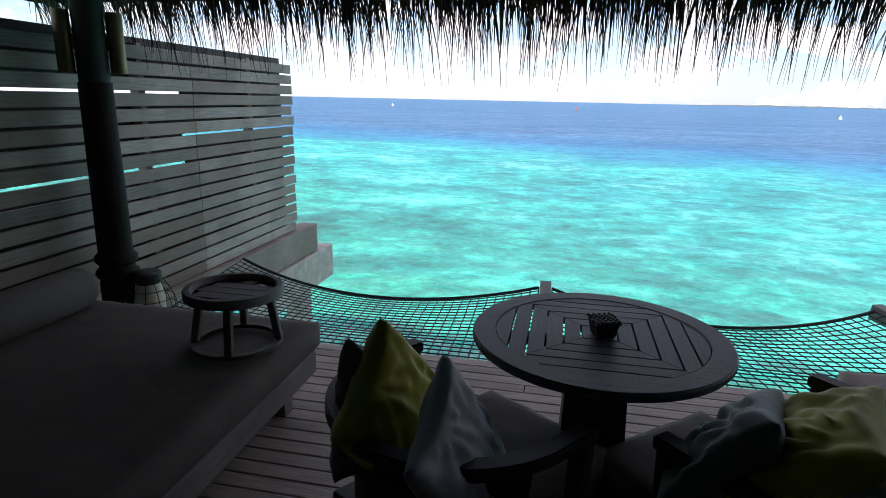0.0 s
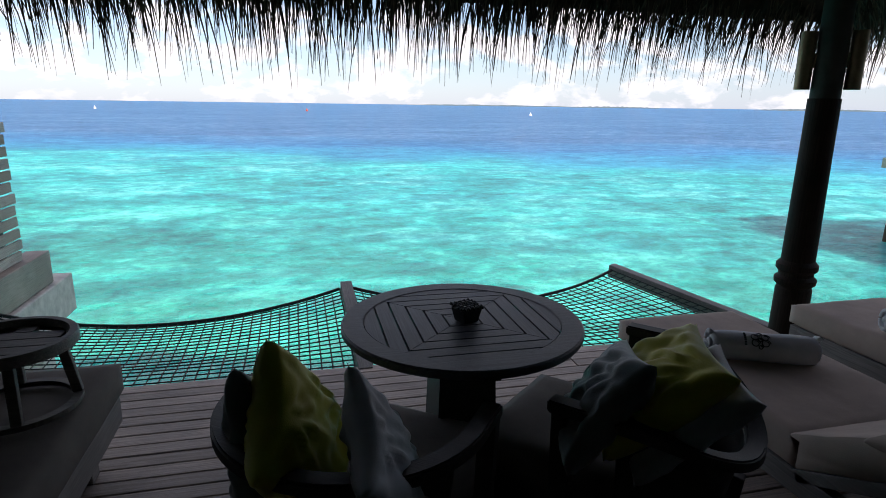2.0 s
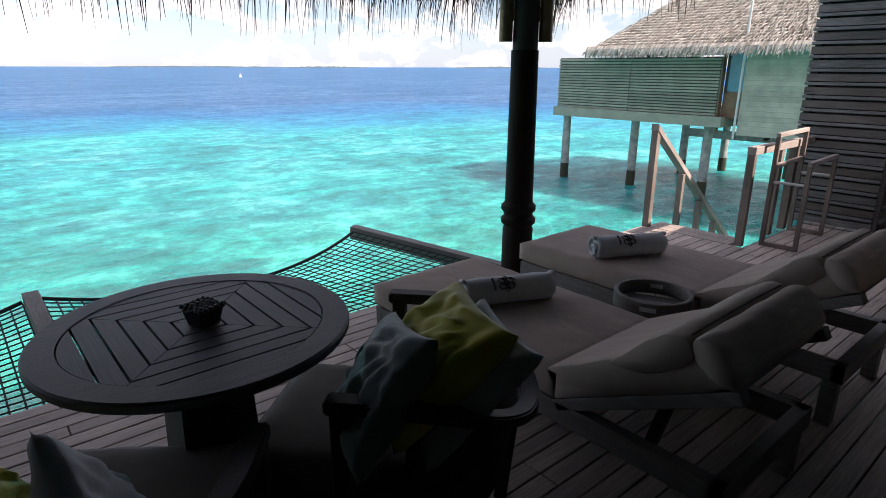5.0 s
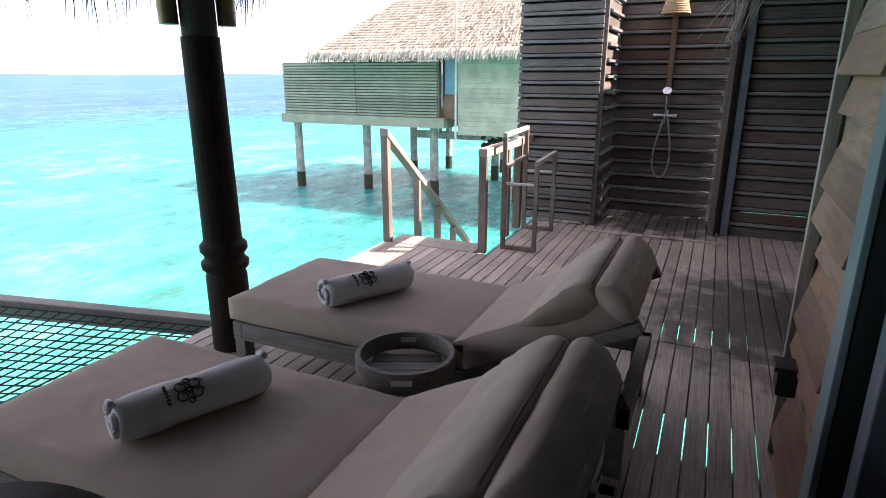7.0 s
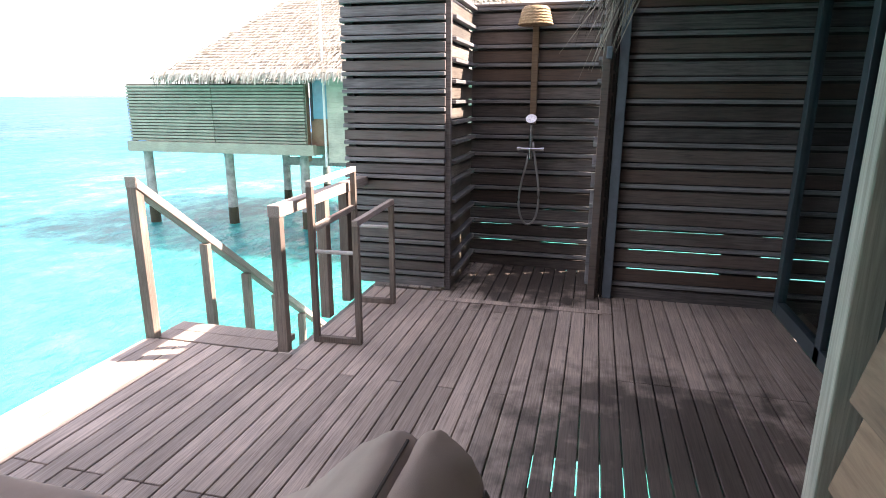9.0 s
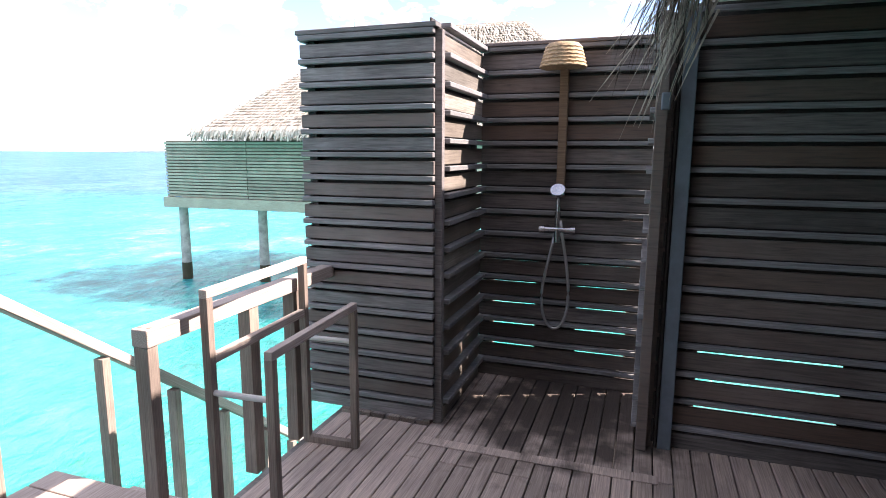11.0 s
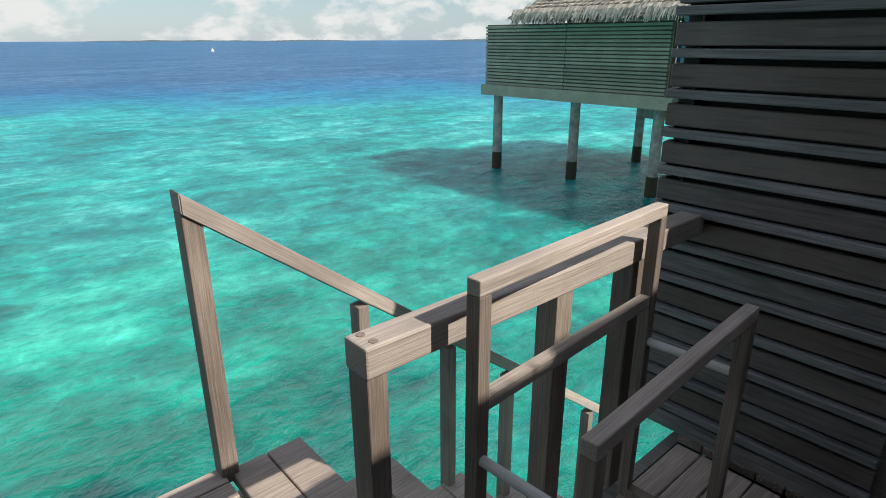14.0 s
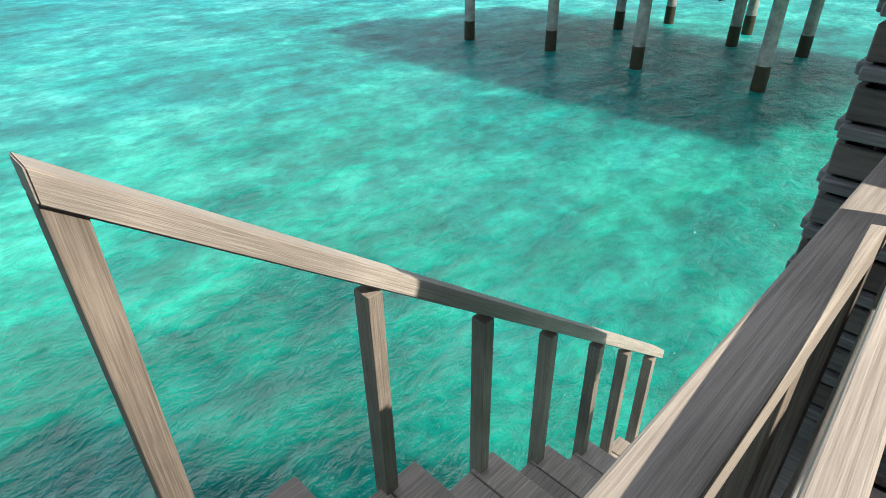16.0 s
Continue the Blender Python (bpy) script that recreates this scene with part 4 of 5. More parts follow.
for k in range(6):
    a, b = k * step + 0.004 if k else 0.03, (k + 1) * step - 0.003 if k else step - 0.003
    if k == 0:
        b, a = step - 0.003, 0.0
    for q in range(4):
        bm = bmesh.new()
        outer, inner = min(b, RI), a
        # a mitred slat, its outer corners cut to the round rim
        vo = outer if outer * math.sqrt(2) <= RI else math.sqrt(max(0.0, RI * RI - outer * outer))
        vi = inner if inner * math.sqrt(2) <= RI else math.sqrt(max(0.0, RI * RI - inner * inner))
        gap = 0.0015
        pts = [(inner, -vi + gap), (outer, -vo + gap)]
        if vo < outer - 1e-6 and vi > vo:
            n = 5
            a0, a1 = math.atan2(vo, outer), math.atan2(vi, inner) if inner else 0.78
            arc = [(RI * math.cos(a0 + (a1 - a0) * j / n), RI * math.sin(a0 + (a1 - a0) * j / n)) for j in range(n + 1)]
            pts = [(u, -v + gap) for u, v in reversed(arc)] + [(u, v - gap) for u, v in arc]
            if vi >= inner - 1e-6:
                pts += [(inner, vi - gap)] + []
                pts = [(inner, -vi + gap)] + pts
        else:
            pts += [(outer, vo - gap), (inner, vi - gap)]
        clean = []
        for p in pts:
            if not clean or math.hypot(p[0] - clean[-1][0], p[1] - clean[-1][1]) > 1e-4:
                clean.append(p)
        if math.hypot(clean[0][0] - clean[-1][0], clean[0][1] - clean[-1][1]) < 1e-4:
            clean.pop()
        low = [bm.verts.new((u, v, TZ - 0.026)) for u, v in clean]
        hi = [bm.verts.new((u, v, TZ - 0.002)) for u, v in clean]
        bm.faces.new(list(reversed(low)))
        bm.faces.new(hi)
        for j in range(len(low)):
            jj = (j + 1) % len(low)
            bm.faces.new((low[j], low[jj], hi[jj], hi[j]))
        bmesh.ops.rotate(bm, verts=bm.verts, cent=(0, 0, 0), matrix=Matrix.Rotation(q * math.pi / 2, 3, "Z"))
        part("top_slat", bm, TABLEY if q % 2 == 0 else TABLE, table)
bm = bmesh.new()
for a in (0, math.pi / 2):
    beam(bm, (-0.36 * math.cos(a), -0.36 * math.sin(a), TZ - 0.045 - 0.002 * a), (0.36 * math.cos(a), 0.36 * math.sin(a), TZ - 0.045 - 0.002 * a), 0.05, 0.03)
part("cross_brace", bm, DARKWOOD, table)
bm = bmesh.new()
got = bmesh.ops.create_cone(bm, cap_ends=True, segments=4, radius1=0.165, radius2=0.135, depth=0.70, matrix=Matrix.Translation((0, 0, 0.35)) @ Matrix.Rotation(radians(45), 4, "Z"))
bmesh.ops.bevel(bm, geom=list(bm.edges), offset=0.006, segments=2, affect="EDGES")
part("pedestal", bm, DARKWOOD, table)

ashtray = empty("ashtray", pose(2.04, 3.16, 0.761, 0, 0, 20), "small black woven lidded ashtray on the table", "ashtray")
bm = bmesh.new()
bmesh.ops.create_cone(bm, cap_ends=True, segments=4, radius1=0.042, radius2=0.056, depth=0.05, matrix=Matrix.Translation((0, 0, 0.025)) @ Matrix.Rotation(radians(45), 4, "Z"))
bmesh.ops.bevel(bm, geom=list(bm.edges), offset=0.003, segments=1, affect="EDGES")
part("body", bm, BLACK, ashtray)
for k in range(6):
    bm = bmesh.new()
    wire(bm, [(-0.042 + 0.084 * j / 20, -0.038 + k * 0.0152, 0.056 + 0.005 * math.sin(j * 1.5 + k * 1.2)) for j in range(21)], 0.0055, 6)
    part("wavy_strip", bm, BLACK, ashtray, "", True)


# ---- soft things ----
def cushion_bm(w, d, h, crown=0.012, seg=14, seed=1, pinch=0.0):
    """A filled cushion w x d x h with soft edges and a faint crown, on z = 0."""
    bm = bmesh.new()
    bmesh.ops.create_grid(bm, x_segments=seg, y_segments=seg, size=0.5)
    top = list(bm.verts)
    rnd = Vector((seed * 3.1, seed * 1.7, 0))
    got = bmesh.ops.duplicate(bm, geom=list(bm.verts) + list(bm.edges) + list(bm.faces))
    low = [v for v in got["geom"] if isinstance(v, bmesh.types.BMVert)]
    for vs, s in ((top, 1), (low, -1)):
        for v in vs:
            u, t = v.co.x * 2, v.co.y * 2
            e = max(abs(u), abs(t))
            edge = 1 - max(0.0, (e - 0.93) / 0.07) ** 2 * 0.22
            bulge = (1 - u ** 4) * (1 - t ** 4)
            pull = 0.5 + 0.5 * e
            z = s * (h / 2 * edge + crown * bulge) + 0.004 * noise.noise(Vector((u * 2.2, t * 2.2, s)) + rnd) + 0.0035 * pull * noise.noise(Vector((u * 9 + t * 4, t * 7 - u * 3, s)) + rnd)
            v.co = Vector((u * w / 2 * (1 - pinch * t * t), t * d / 2 * (1 - pinch * u * u), z + h / 2))
    edge_top = [e for e in bm.edges if len(e.link_faces) == 1]
    bmesh.ops.bridge_loops(bm, edges=edge_top)
    return bm


def pillow_bm(w, h, thick, seed):
    """A scatter pillow standing in the x-z plane: thin pointed corners, a full middle, creases."""
    bm = bmesh.new()
    seg = 34
    grids = []
    for s in (1, -1):
        g = []
        for i in range(seg + 1):
            row = []
            for j in range(seg + 1):
                u, v = 2 * i / seg - 1, 2 * j / seg - 1
                full = max(0.0, (1 - u * u)) ** 0.5 * max(0.0, (1 - v * v)) ** 0.5
                pull = 0.09
                x = u * w / 2 * (1 - pull * (1 - v * v) * abs(u))
                z = v * h / 2 * (1 - pull * (1 - u * u) * abs(v))
                rim = min(1.0, full * 1.6)
                crease = 0.018 * noise.noise(Vector((u * 2.2 + seed, v * 2.2, s * 2))) + 0.008 * noise.noise(Vector((u * 5 + seed, v * 5, s)))
                ang, far = math.atan2(v - 0.75, u - 0.75), math.hypot(u - 0.75, v - 0.75)
                fold = 0.009 * math.sin(13 * ang + 3 * noise.noise(Vector((u * 3, v * 3, seed)))) * math.exp(-((far - 0.75) / 0.42) ** 2)
                ang2, far2 = math.atan2(v + 0.2, u + 0.95), math.hypot(u + 0.95, v + 0.2)
                fold += 0.006 * math.sin(11 * ang2 + seed) * math.exp(-((far2 - 0.5) / 0.35) ** 2)
                row.append(bm.verts.new((x, s * (thick / 2 * full ** 0.68 + (crease + fold) * rim), z)))
            g.append(row)
        grids.append(g)
        for i in range(seg):
            for j in range(seg):
                bm.faces.new((g[i][j], g[i + 1][j], g[i + 1][j + 1], g[i][j + 1]))
    bmesh.ops.remove_doubles(bm, verts=bm.verts, dist=0.0006)
    return bm


def pillow(m, w, h, thick, mat, label, seed):
    bm = pillow_bm(w, h, thick, seed)
    ob = tagged(new("pillow", finish(bm, "pillow", mat, "all")), label, "pillow")
    ob.matrix_world = m
    return ob


# ---- loungers ----
def profile_cushion(profile, w, seed, puff=0.02):
    """A plump cushion of one side profile (y, z), w wide along x, its ends drawn in and its seams creased."""
    bm = bmesh.new()
    n = len(profile)
    fine = []
    for k in range(n):
        p0, p1, p2, p3 = (Vector((*profile[(k + j - 1) % n], 0)) for j in range(4))
        for j in range(4):
            t = j / 4
            fine.append(0.5 * (2 * p1 + (p2 - p0) * t + (2 * p0 - 5 * p1 + 4 * p2 - p3) * t * t + (3 * p1 - p0 - 3 * p2 + p3) * t ** 3))
    c = sum(fine, Vector()) / len(fine)
    rings = []
    stations = [0, 0.003, 0.009, 0.02] + [0.02 + (w - 0.04) * j / 26 for j in range(1, 26)] + [w - 0.02, w - 0.009, w - 0.003, w]
    for x in stations:
        e = min(x, w - x)
        k = 0.93 + 0.07 * min(1.0, e / 0.02) ** 0.5 + puff * math.sin(math.pi * x / w)
        ring = []
        for q in fine:
            d = (q - c) * k
            near_end = max(0.0, 1 - e / 0.16)
            wr = 0.005 * noise.noise(Vector((x * 5 + seed, q.x * 13, q.y * 12))) + (0.003 + 0.006 * near_end) * noise.noise(Vector((x * 9 + seed, q.x * 34 + x * 12, q.y * 34)))
            d += d.normalized() * wr
            ring.append(bm.verts.new((x, c.x + d.x, c.y + d.y)))
        rings.append(ring)
    m = len(fine)
    for p, q in zip(rings, rings[1:]):
        for j in range(m):
            bm.faces.new((p[j], p[(j + 1) % m], q[(j + 1) % m], q[j]))
    bm.faces.new(list(reversed(rings[0])))
    bm.faces.new(rings[-1])
    return bm


def lounger(x, y, m_label, group):
    """A sun lounger along y: foot at y = 0, head towards -y."""
    lg = empty("sun_lounger", pose(x, y, 0), m_label, "sun lounger", group)
    W, L, SEAT = 0.68, 1.78, 0.29
    for sx in (0.0, W - 0.05):
        bm = bmesh.new()
        box(bm, (sx, -L, SEAT - 0.085), (sx + 0.05, -0.05, SEAT), 0.004)
        part("side_rail", bm, GREYWOOD, lg)
    for sy in (-0.05, -L - 0.0):
        bm = bmesh.new()
        box(bm, (0.0, sy - 0.001, SEAT - 0.085), (W, sy + 0.049, SEAT), 0.004)
        part("end_rail", bm, GREYWOOD, lg)
    for sx in (0.0, W - 0.06):
        for sy in (-0.06, -L + 0.02):
            bm = bmesh.new()
            box(bm, (sx, sy - 0.005, 0.0), (sx + 0.06, sy + 0.055, SEAT - 0.083), 0.004)
            part("leg", bm, GREYWOOD, lg)
    bm = bmesh.new()
    box(bm, (0.05, -1.15, SEAT - 0.04), (W - 0.05, -0.06, SEAT - 0.005))
    part("slat_base", bm, GREYWOOD, lg)
    mt = cushion_bm(W, 1.17, 0.125, 0.008, 34, x)
    bmesh.ops.translate(mt, verts=mt.verts, vec=(W / 2, -0.575, SEAT))
    part("mattress", mt, TAUPE, lg, "", "all")
    hinge, ang = Vector((0, -1.15, SEAT)), 27
    tilt = Matrix.Translation(hinge) @ Matrix.Rotation(radians(180 - ang + 180), 4, "X")
    bm = bmesh.new()
    box(bm, (0.0, -0.70, -0.045), (0.05, 0.0, 0.0), 0.004)
    box(bm, (W - 0.05, -0.70, -0.045), (W, 0.0, 0.0), 0.004)
    for k in range(5):
        box(bm, (0.05, -0.66 + k * 0.125, -0.03), (W - 0.05, -0.58 + k * 0.125, -0.008), 0.002)
    bmesh.ops.transform(bm, matrix=tilt, verts=bm.verts)
    part("back_frame", bm, GREYWOOD, lg)
    mt = profile_cushion([(0.0, 0.005), (-0.02, 0.055), (0.0, 0.115), (-0.10, 0.122), (-0.40, 0.124), (-0.66, 0.12), (-0.692, 0.06), (-0.67, 0.004), (-0.35, 0.0), (-0.08, 0.0)], W, x)
    bmesh.ops.transform(mt, matrix=tilt, verts=mt.verts)
    part("back_cushion", mt, TAUPE, lg, "", "all")
    mt = profile_cushion([(-0.30, 0.112), (-0.38, 0.142), (-0.48, 0.174), (-0.560, 0.186), (-0.604, 0.162), (-0.604, 0.105), (-0.55, 0.075), (-0.42, 0.075)], W + 0.014, x + 3, 0.02)
    bmesh.ops.translate(mt, verts=mt.verts, vec=(-0.007, 0, 0))
    bmesh.ops.transform(mt, matrix=tilt, verts=mt.verts)
    part("head_pillow", mt, TAUPE, lg, "", "all")
    mt = profile_cushion([(-0.604, 0.10), (-0.610, 0.146), (-0.636, 0.160), (-0.676, 0.142), (-0.700, 0.088), (-0.704, 0.036), (-0.69, 0.0), (-0.64, 0.03)], W + 0.004, x + 6, 0.0)
    bmesh.ops.translate(mt, verts=mt.verts, vec=(-0.002, 0, 0))
    bmesh.ops.transform(mt, matrix=tilt, verts=mt.verts)
    part("pillow_flap", mt, TAUPE, lg, "", "all")
    seam = [tilt @ Vector((0.03 + (W - 0.06) * j / 20, -0.605, 0.166 + 0.004 * math.sin(math.pi * j / 20))) for j in range(21)]
    bm = bmesh.new()
    wire(bm, seam, 0.004, 6)
    part("piping", bm, TAUPE_DARK, lg, "dark piping seam")
    for sx in (0.10, W - 0.14):
        bm = bmesh.new()
        p = tilt @ Vector((sx + 0.02, -0.42, -0.03))
        beam(bm, p, (sx + 0.02, -L + 0.30, SEAT - 0.06), 0.03, 0.04, 0.003)
        part("back_strut", bm, DARKWOOD, lg)
    return lg


lounger(3.10, 3.91, "grey timber sun lounger with taupe cushions, back raised", "sun loungers")
lounger(4.20, 3.93, "grey timber sun lounger with taupe cushions, back raised", "sun loungers")


def rolled_towel(m):
    tw = empty("rolled_towel", m, "rolled grey bath towel with a dark printed emblem", "towel", "rolled towels")
    bm = bmesh.new()
    ring = []
    n = 26
    for k in range(n + 1):
        f = k / n
        r = 0.066 * (1 - 0.10 * (abs(2 * f - 1)) ** 6) * (1 + 0.02 * math.sin(9 * f))
        ring.append([bm.verts.new((-0.21 + 0.42 * f + 0.005 * math.sin(3 * a), (r + 0.009 * noise.noise(Vector((f * 4, math.cos(a) * 1.6, math.sin(a) * 1.6))) + 0.004 * noise.noise(Vector((f * 14, math.cos(a) * 4, math.sin(a) * 4)))) * math.cos(a), 0.064 + r * 0.95 * math.sin(a))) for a in (2 * math.pi * j / 28 for j in range(28))])
    for p, q in zip(ring, ring[1:]):
        for j in range(28):
            bm.faces.new((p[j], p[(j + 1) % 28], q[(j + 1) % 28], q[j]))
    bm.faces.new(ring[0])
    bm.faces.new(list(reversed(ring[-1])))
    part("roll", bm, TOWEL, tw, "", "all")
    for sx in (-0.205, 0.205):
        bm = bmesh.new()
        pts = [(sx + (0.012 if sx > 0 else -0.012), (0.008 + 0.0065 * a) * math.cos(a), 0.064 + (0.008 + 0.0065 * a) * math.sin(a)) for a in (0.3 * j for j in range(28))]
        wire(bm, pts, 0.011, 6)
        part("spiral_end", bm, TOWEL, tw, "", "all")
    # emblem and a line of unreadable print wrapped on the roll
    def on(u, a):
        r = 0.0685
        return (u, -r * math.cos(a), 0.064 + r * 0.96 * math.sin(a))
    for k, (cu, ca, rr) in enumerate(((-0.045, 0.62, 0.019), (-0.005, 0.62, 0.019), (-0.045, 1.05, 0.019), (-0.005, 1.05, 0.019), (-0.025, 0.84, 0.010), (-0.025, 1.32, 0.010), (-0.025, 0.36, 0.010))):
        bm = bmesh.new()
        wire(bm, [on(cu + rr * (1 - 0.02 * j) * math.cos(j * 0.35), ca + rr * (1 - 0.02 * j) / 0.07 * math.sin(j * 0.35)) for j in range(24)], 0.0022, 5)
        part("emblem_scroll", bm, INK, tw, "dark scroll print")
    for k in range(6):
        bm = bmesh.new()
        a = 0.45 + k * 0.16
        wire(bm, [on(-0.085, a), on(-0.085, a + 0.09)], 0.005, 5)
        part("print_bar", bm, INK, tw, "dark unreadable print")
    return tw


rolled_towel(pose(3.42, 3.30, 0.418, 0, 0, -24))
rolled_towel(pose(4.45, 3.34, 0.418, 0, 0, -27))

# side table with a lift-off tray
side = empty("side_table", pose(3.985, 2.90, 0), "round wicker side table with a grey timber tray top", "side table")
bm = bmesh.new()
lathe(bm, [(0.10, 0.0), (0.137, 0.02), (0.152, 0.12), (0.154, 0.22), (0.14, 0.32), (0.13, 0.36)], 40)
part("wicker_drum", bm, WICKER, side, "grey woven wicker drum", True)
for k in range(18):
    bm = bmesh.new()
    z = 0.02 + k * 0.019
    rr = 0.142 + 0.016 * math.sin(math.pi * k / 18)
    wire(bm, [(rr * math.cos(2 * math.pi * j / 48), rr * math.sin(2 * math.pi * j / 48), z + 0.004 * (-1) ** (j + k)) for j in range(48)], 0.009, 5, True)
    part("weave_band", bm, WICKER, side, "", "all")
tray = empty("tray", pose(3.99, 2.905, 0.372, 0, 0, -66), "round grey timber tray with cut-out handles", "tray")
bm = bmesh.new()
lathe(bm, [(0.172, 0.0), (0.177, 0.004), (0.177, 0.072), (0.173, 0.076), (0.158, 0.076), (0.156, 0.072), (0.156, 0.02)], 56)
bmesh.ops.delete(bm, geom=[f for f in bm.faces if len(f.verts) > 4], context="FACES")
part("rim", bm, TRAYWOOD, tray, "", True)
for k in range(5):
    y = -0.124 + k * 0.062
    half = math.sqrt(max(0.0, 0.157 ** 2 - max(abs(y - 0.033), abs(y + 0.033)) ** 2))
    bm = bmesh.new()
    box(bm, (-half, y - 0.0295, 0.002), (half, y + 0.0295, 0.018), 0.002)
    part("tray_slat", bm, TRAYWOOD, tray)
# pale plates painted as the light seen through the handle slots
for a in (0, math.pi):
    bm = bmesh.new()
    for s in (-1, 1):
        box(bm, (-0.035, 0.153 if s < 0 else 0.174, 0.036), (0.035, 0.1555 if s < 0 else 0.1785, 0.056), 0.001)
    bmesh.ops.rotate(bm, verts=bm.verts, cent=(0, 0, 0), matrix=Matrix.Rotation(a, 3, "Z"))
    part("handle_slot", bm, TOWEL, tray, "pale plate standing in for light through the handle cut-out")

# ---- daybed ----
daybed = empty("daybed", pose(0.01, 2.9, 0), "wide low daybed with a dark taupe mattress", "daybed")
bm = bmesh.new()
box(bm, (-0.72, -1.2, 0.14), (0.70, 0.96, 0.26), 0.006)
part("base", bm, GREYWOOD, daybed)
for x in (-0.66, 0.56):
    for y in (-1.1, 0.72):
        bm = bmesh.new()
        box(bm, (x, y, 0.0), (x + 0.08, y + 0.08, 0.139), 0.004)
        part("leg", bm, GREYWOOD, daybed)
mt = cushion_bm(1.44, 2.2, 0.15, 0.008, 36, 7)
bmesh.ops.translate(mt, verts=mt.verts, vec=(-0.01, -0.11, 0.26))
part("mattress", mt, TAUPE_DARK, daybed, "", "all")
bm = bmesh.new()
lathe(bm, [(0.02, -0.62), (0.09, -0.61), (0.108, -0.57), (0.112, 0.0), (0.108, 0.57), (0.09, 0.61), (0.02, 0.62)], 28)
bmesh.ops.rotate(bm, verts=bm.verts, cent=(0, 0, 0), matrix=Matrix.Rotation(radians(90), 3, "X"))
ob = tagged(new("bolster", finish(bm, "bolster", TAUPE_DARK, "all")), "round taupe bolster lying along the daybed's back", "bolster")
ob.location = (-0.53, 3.16, 0.518)
pillow(pose(-0.22, 2.62, 0.60, -12, 0, 68), 0.42, 0.42, 0.14, SILVER, "grey patterned scatter pillow on the daybed", 9)

# tray table on the daybed
tt = empty("tray_table", pose(0.50, 3.50, 0.424), "round grey timber tray table with splayed legs", "tray table")
bm = bmesh.new()
lathe(bm, [(0.17, 0.225), (0.205, 0.225), (0.21, 0.23), (0.21, 0.262), (0.205, 0.268), (0.182, 0.268), (0.178, 0.262), (0.17, 0.246)], 56)
bmesh.ops.delete(bm, geom=[f for f in bm.faces if len(f.verts) > 4], context="FACES")
part("rim", bm, TRAYWOOD, tt, "", True)
for k in range(5):
    y = -0.14 + k * 0.07
    half = math.sqrt(max(0.0, 0.176 ** 2 - max(abs(y - 0.033), abs(y + 0.033)) ** 2))
    bm = bmesh.new()
    box(bm, (-half, y - 0.033, 0.227), (half, y + 0.033, 0.243), 0.002)
    part("tray_slat", bm, TRAYWOOD, tt)
bm = bmesh.new()
lathe(bm, [(0.165, 0.0), (0.195, 0.0), (0.197, 0.003), (0.197, 0.02), (0.165, 0.02)], 48)
bmesh.ops.delete(bm, geom=[f for f in bm.faces if len(f.verts) > 4], context="FACES")
bm.verts.ensure_lookup_table()
part("foot_ring", bm, TRAYWOOD, tt, "", True)
for k in range(4):
    a = radians(20 + 90 * k)
    bm = bmesh.new()
    beam(bm, (0.18 * math.cos(a), 0.18 * math.sin(a), 0.018), (0.145 * math.cos(a), 0.145 * math.sin(a), 0.228), 0.035, 0.022, 0.003)
    part("leg", bm, TRAYWOOD, tt)

# lantern behind the daybed
lan = empty("lantern", pose(-0.52, 4.22, 0.06), "wire globe lantern with a cream candle and dark lid", "lantern")
bm = bmesh.new()
lathe(bm, [(0.085, 0.0), (0.09, 0.01), (0.09, 0.03), (0.06, 0.04)], 24)
part("base", bm, BLACK, lan, "", True)
bm = bmesh.new()
lathe(bm, [(0.06, 0.03), (0.085, 0.12), (0.09, 0.22), (0.07, 0.34)], 24)
part("candle", bm, CANDLE, lan, "cream candle glass", True)
bm = bmesh.new()
lathe(bm, [(0.075, 0.34), (0.08, 0.35), (0.08, 0.40), (0.065, 0.41)], 24)
part("lid", bm, BLACK, lan, "", True)
for k in range(12):
    a = k * math.pi / 6
    bm = bmesh.new()
    wire(bm, [((0.08 + 0.07 * math.sin(math.pi * j / 10)) * math.cos(a), (0.08 + 0.07 * math.sin(math.pi * j / 10)) * math.sin(a), 0.02 + 0.34 * j / 10) for j in range(11)], 0.0025, 5)
    part("wire", bm, BLACK, lan)
for k in range(1, 6):
    rr = 0.08 + 0.07 * math.sin(math.pi * k / 6)
    bm = bmesh.new()
    wire(bm, [(rr * math.cos(j * math.pi / 12), rr * math.sin(j * math.pi / 12), 0.02 + 0.34 * k / 6) for j in range(24)], 0.0025, 5, True)
    part("hoop", bm, BLACK, lan)


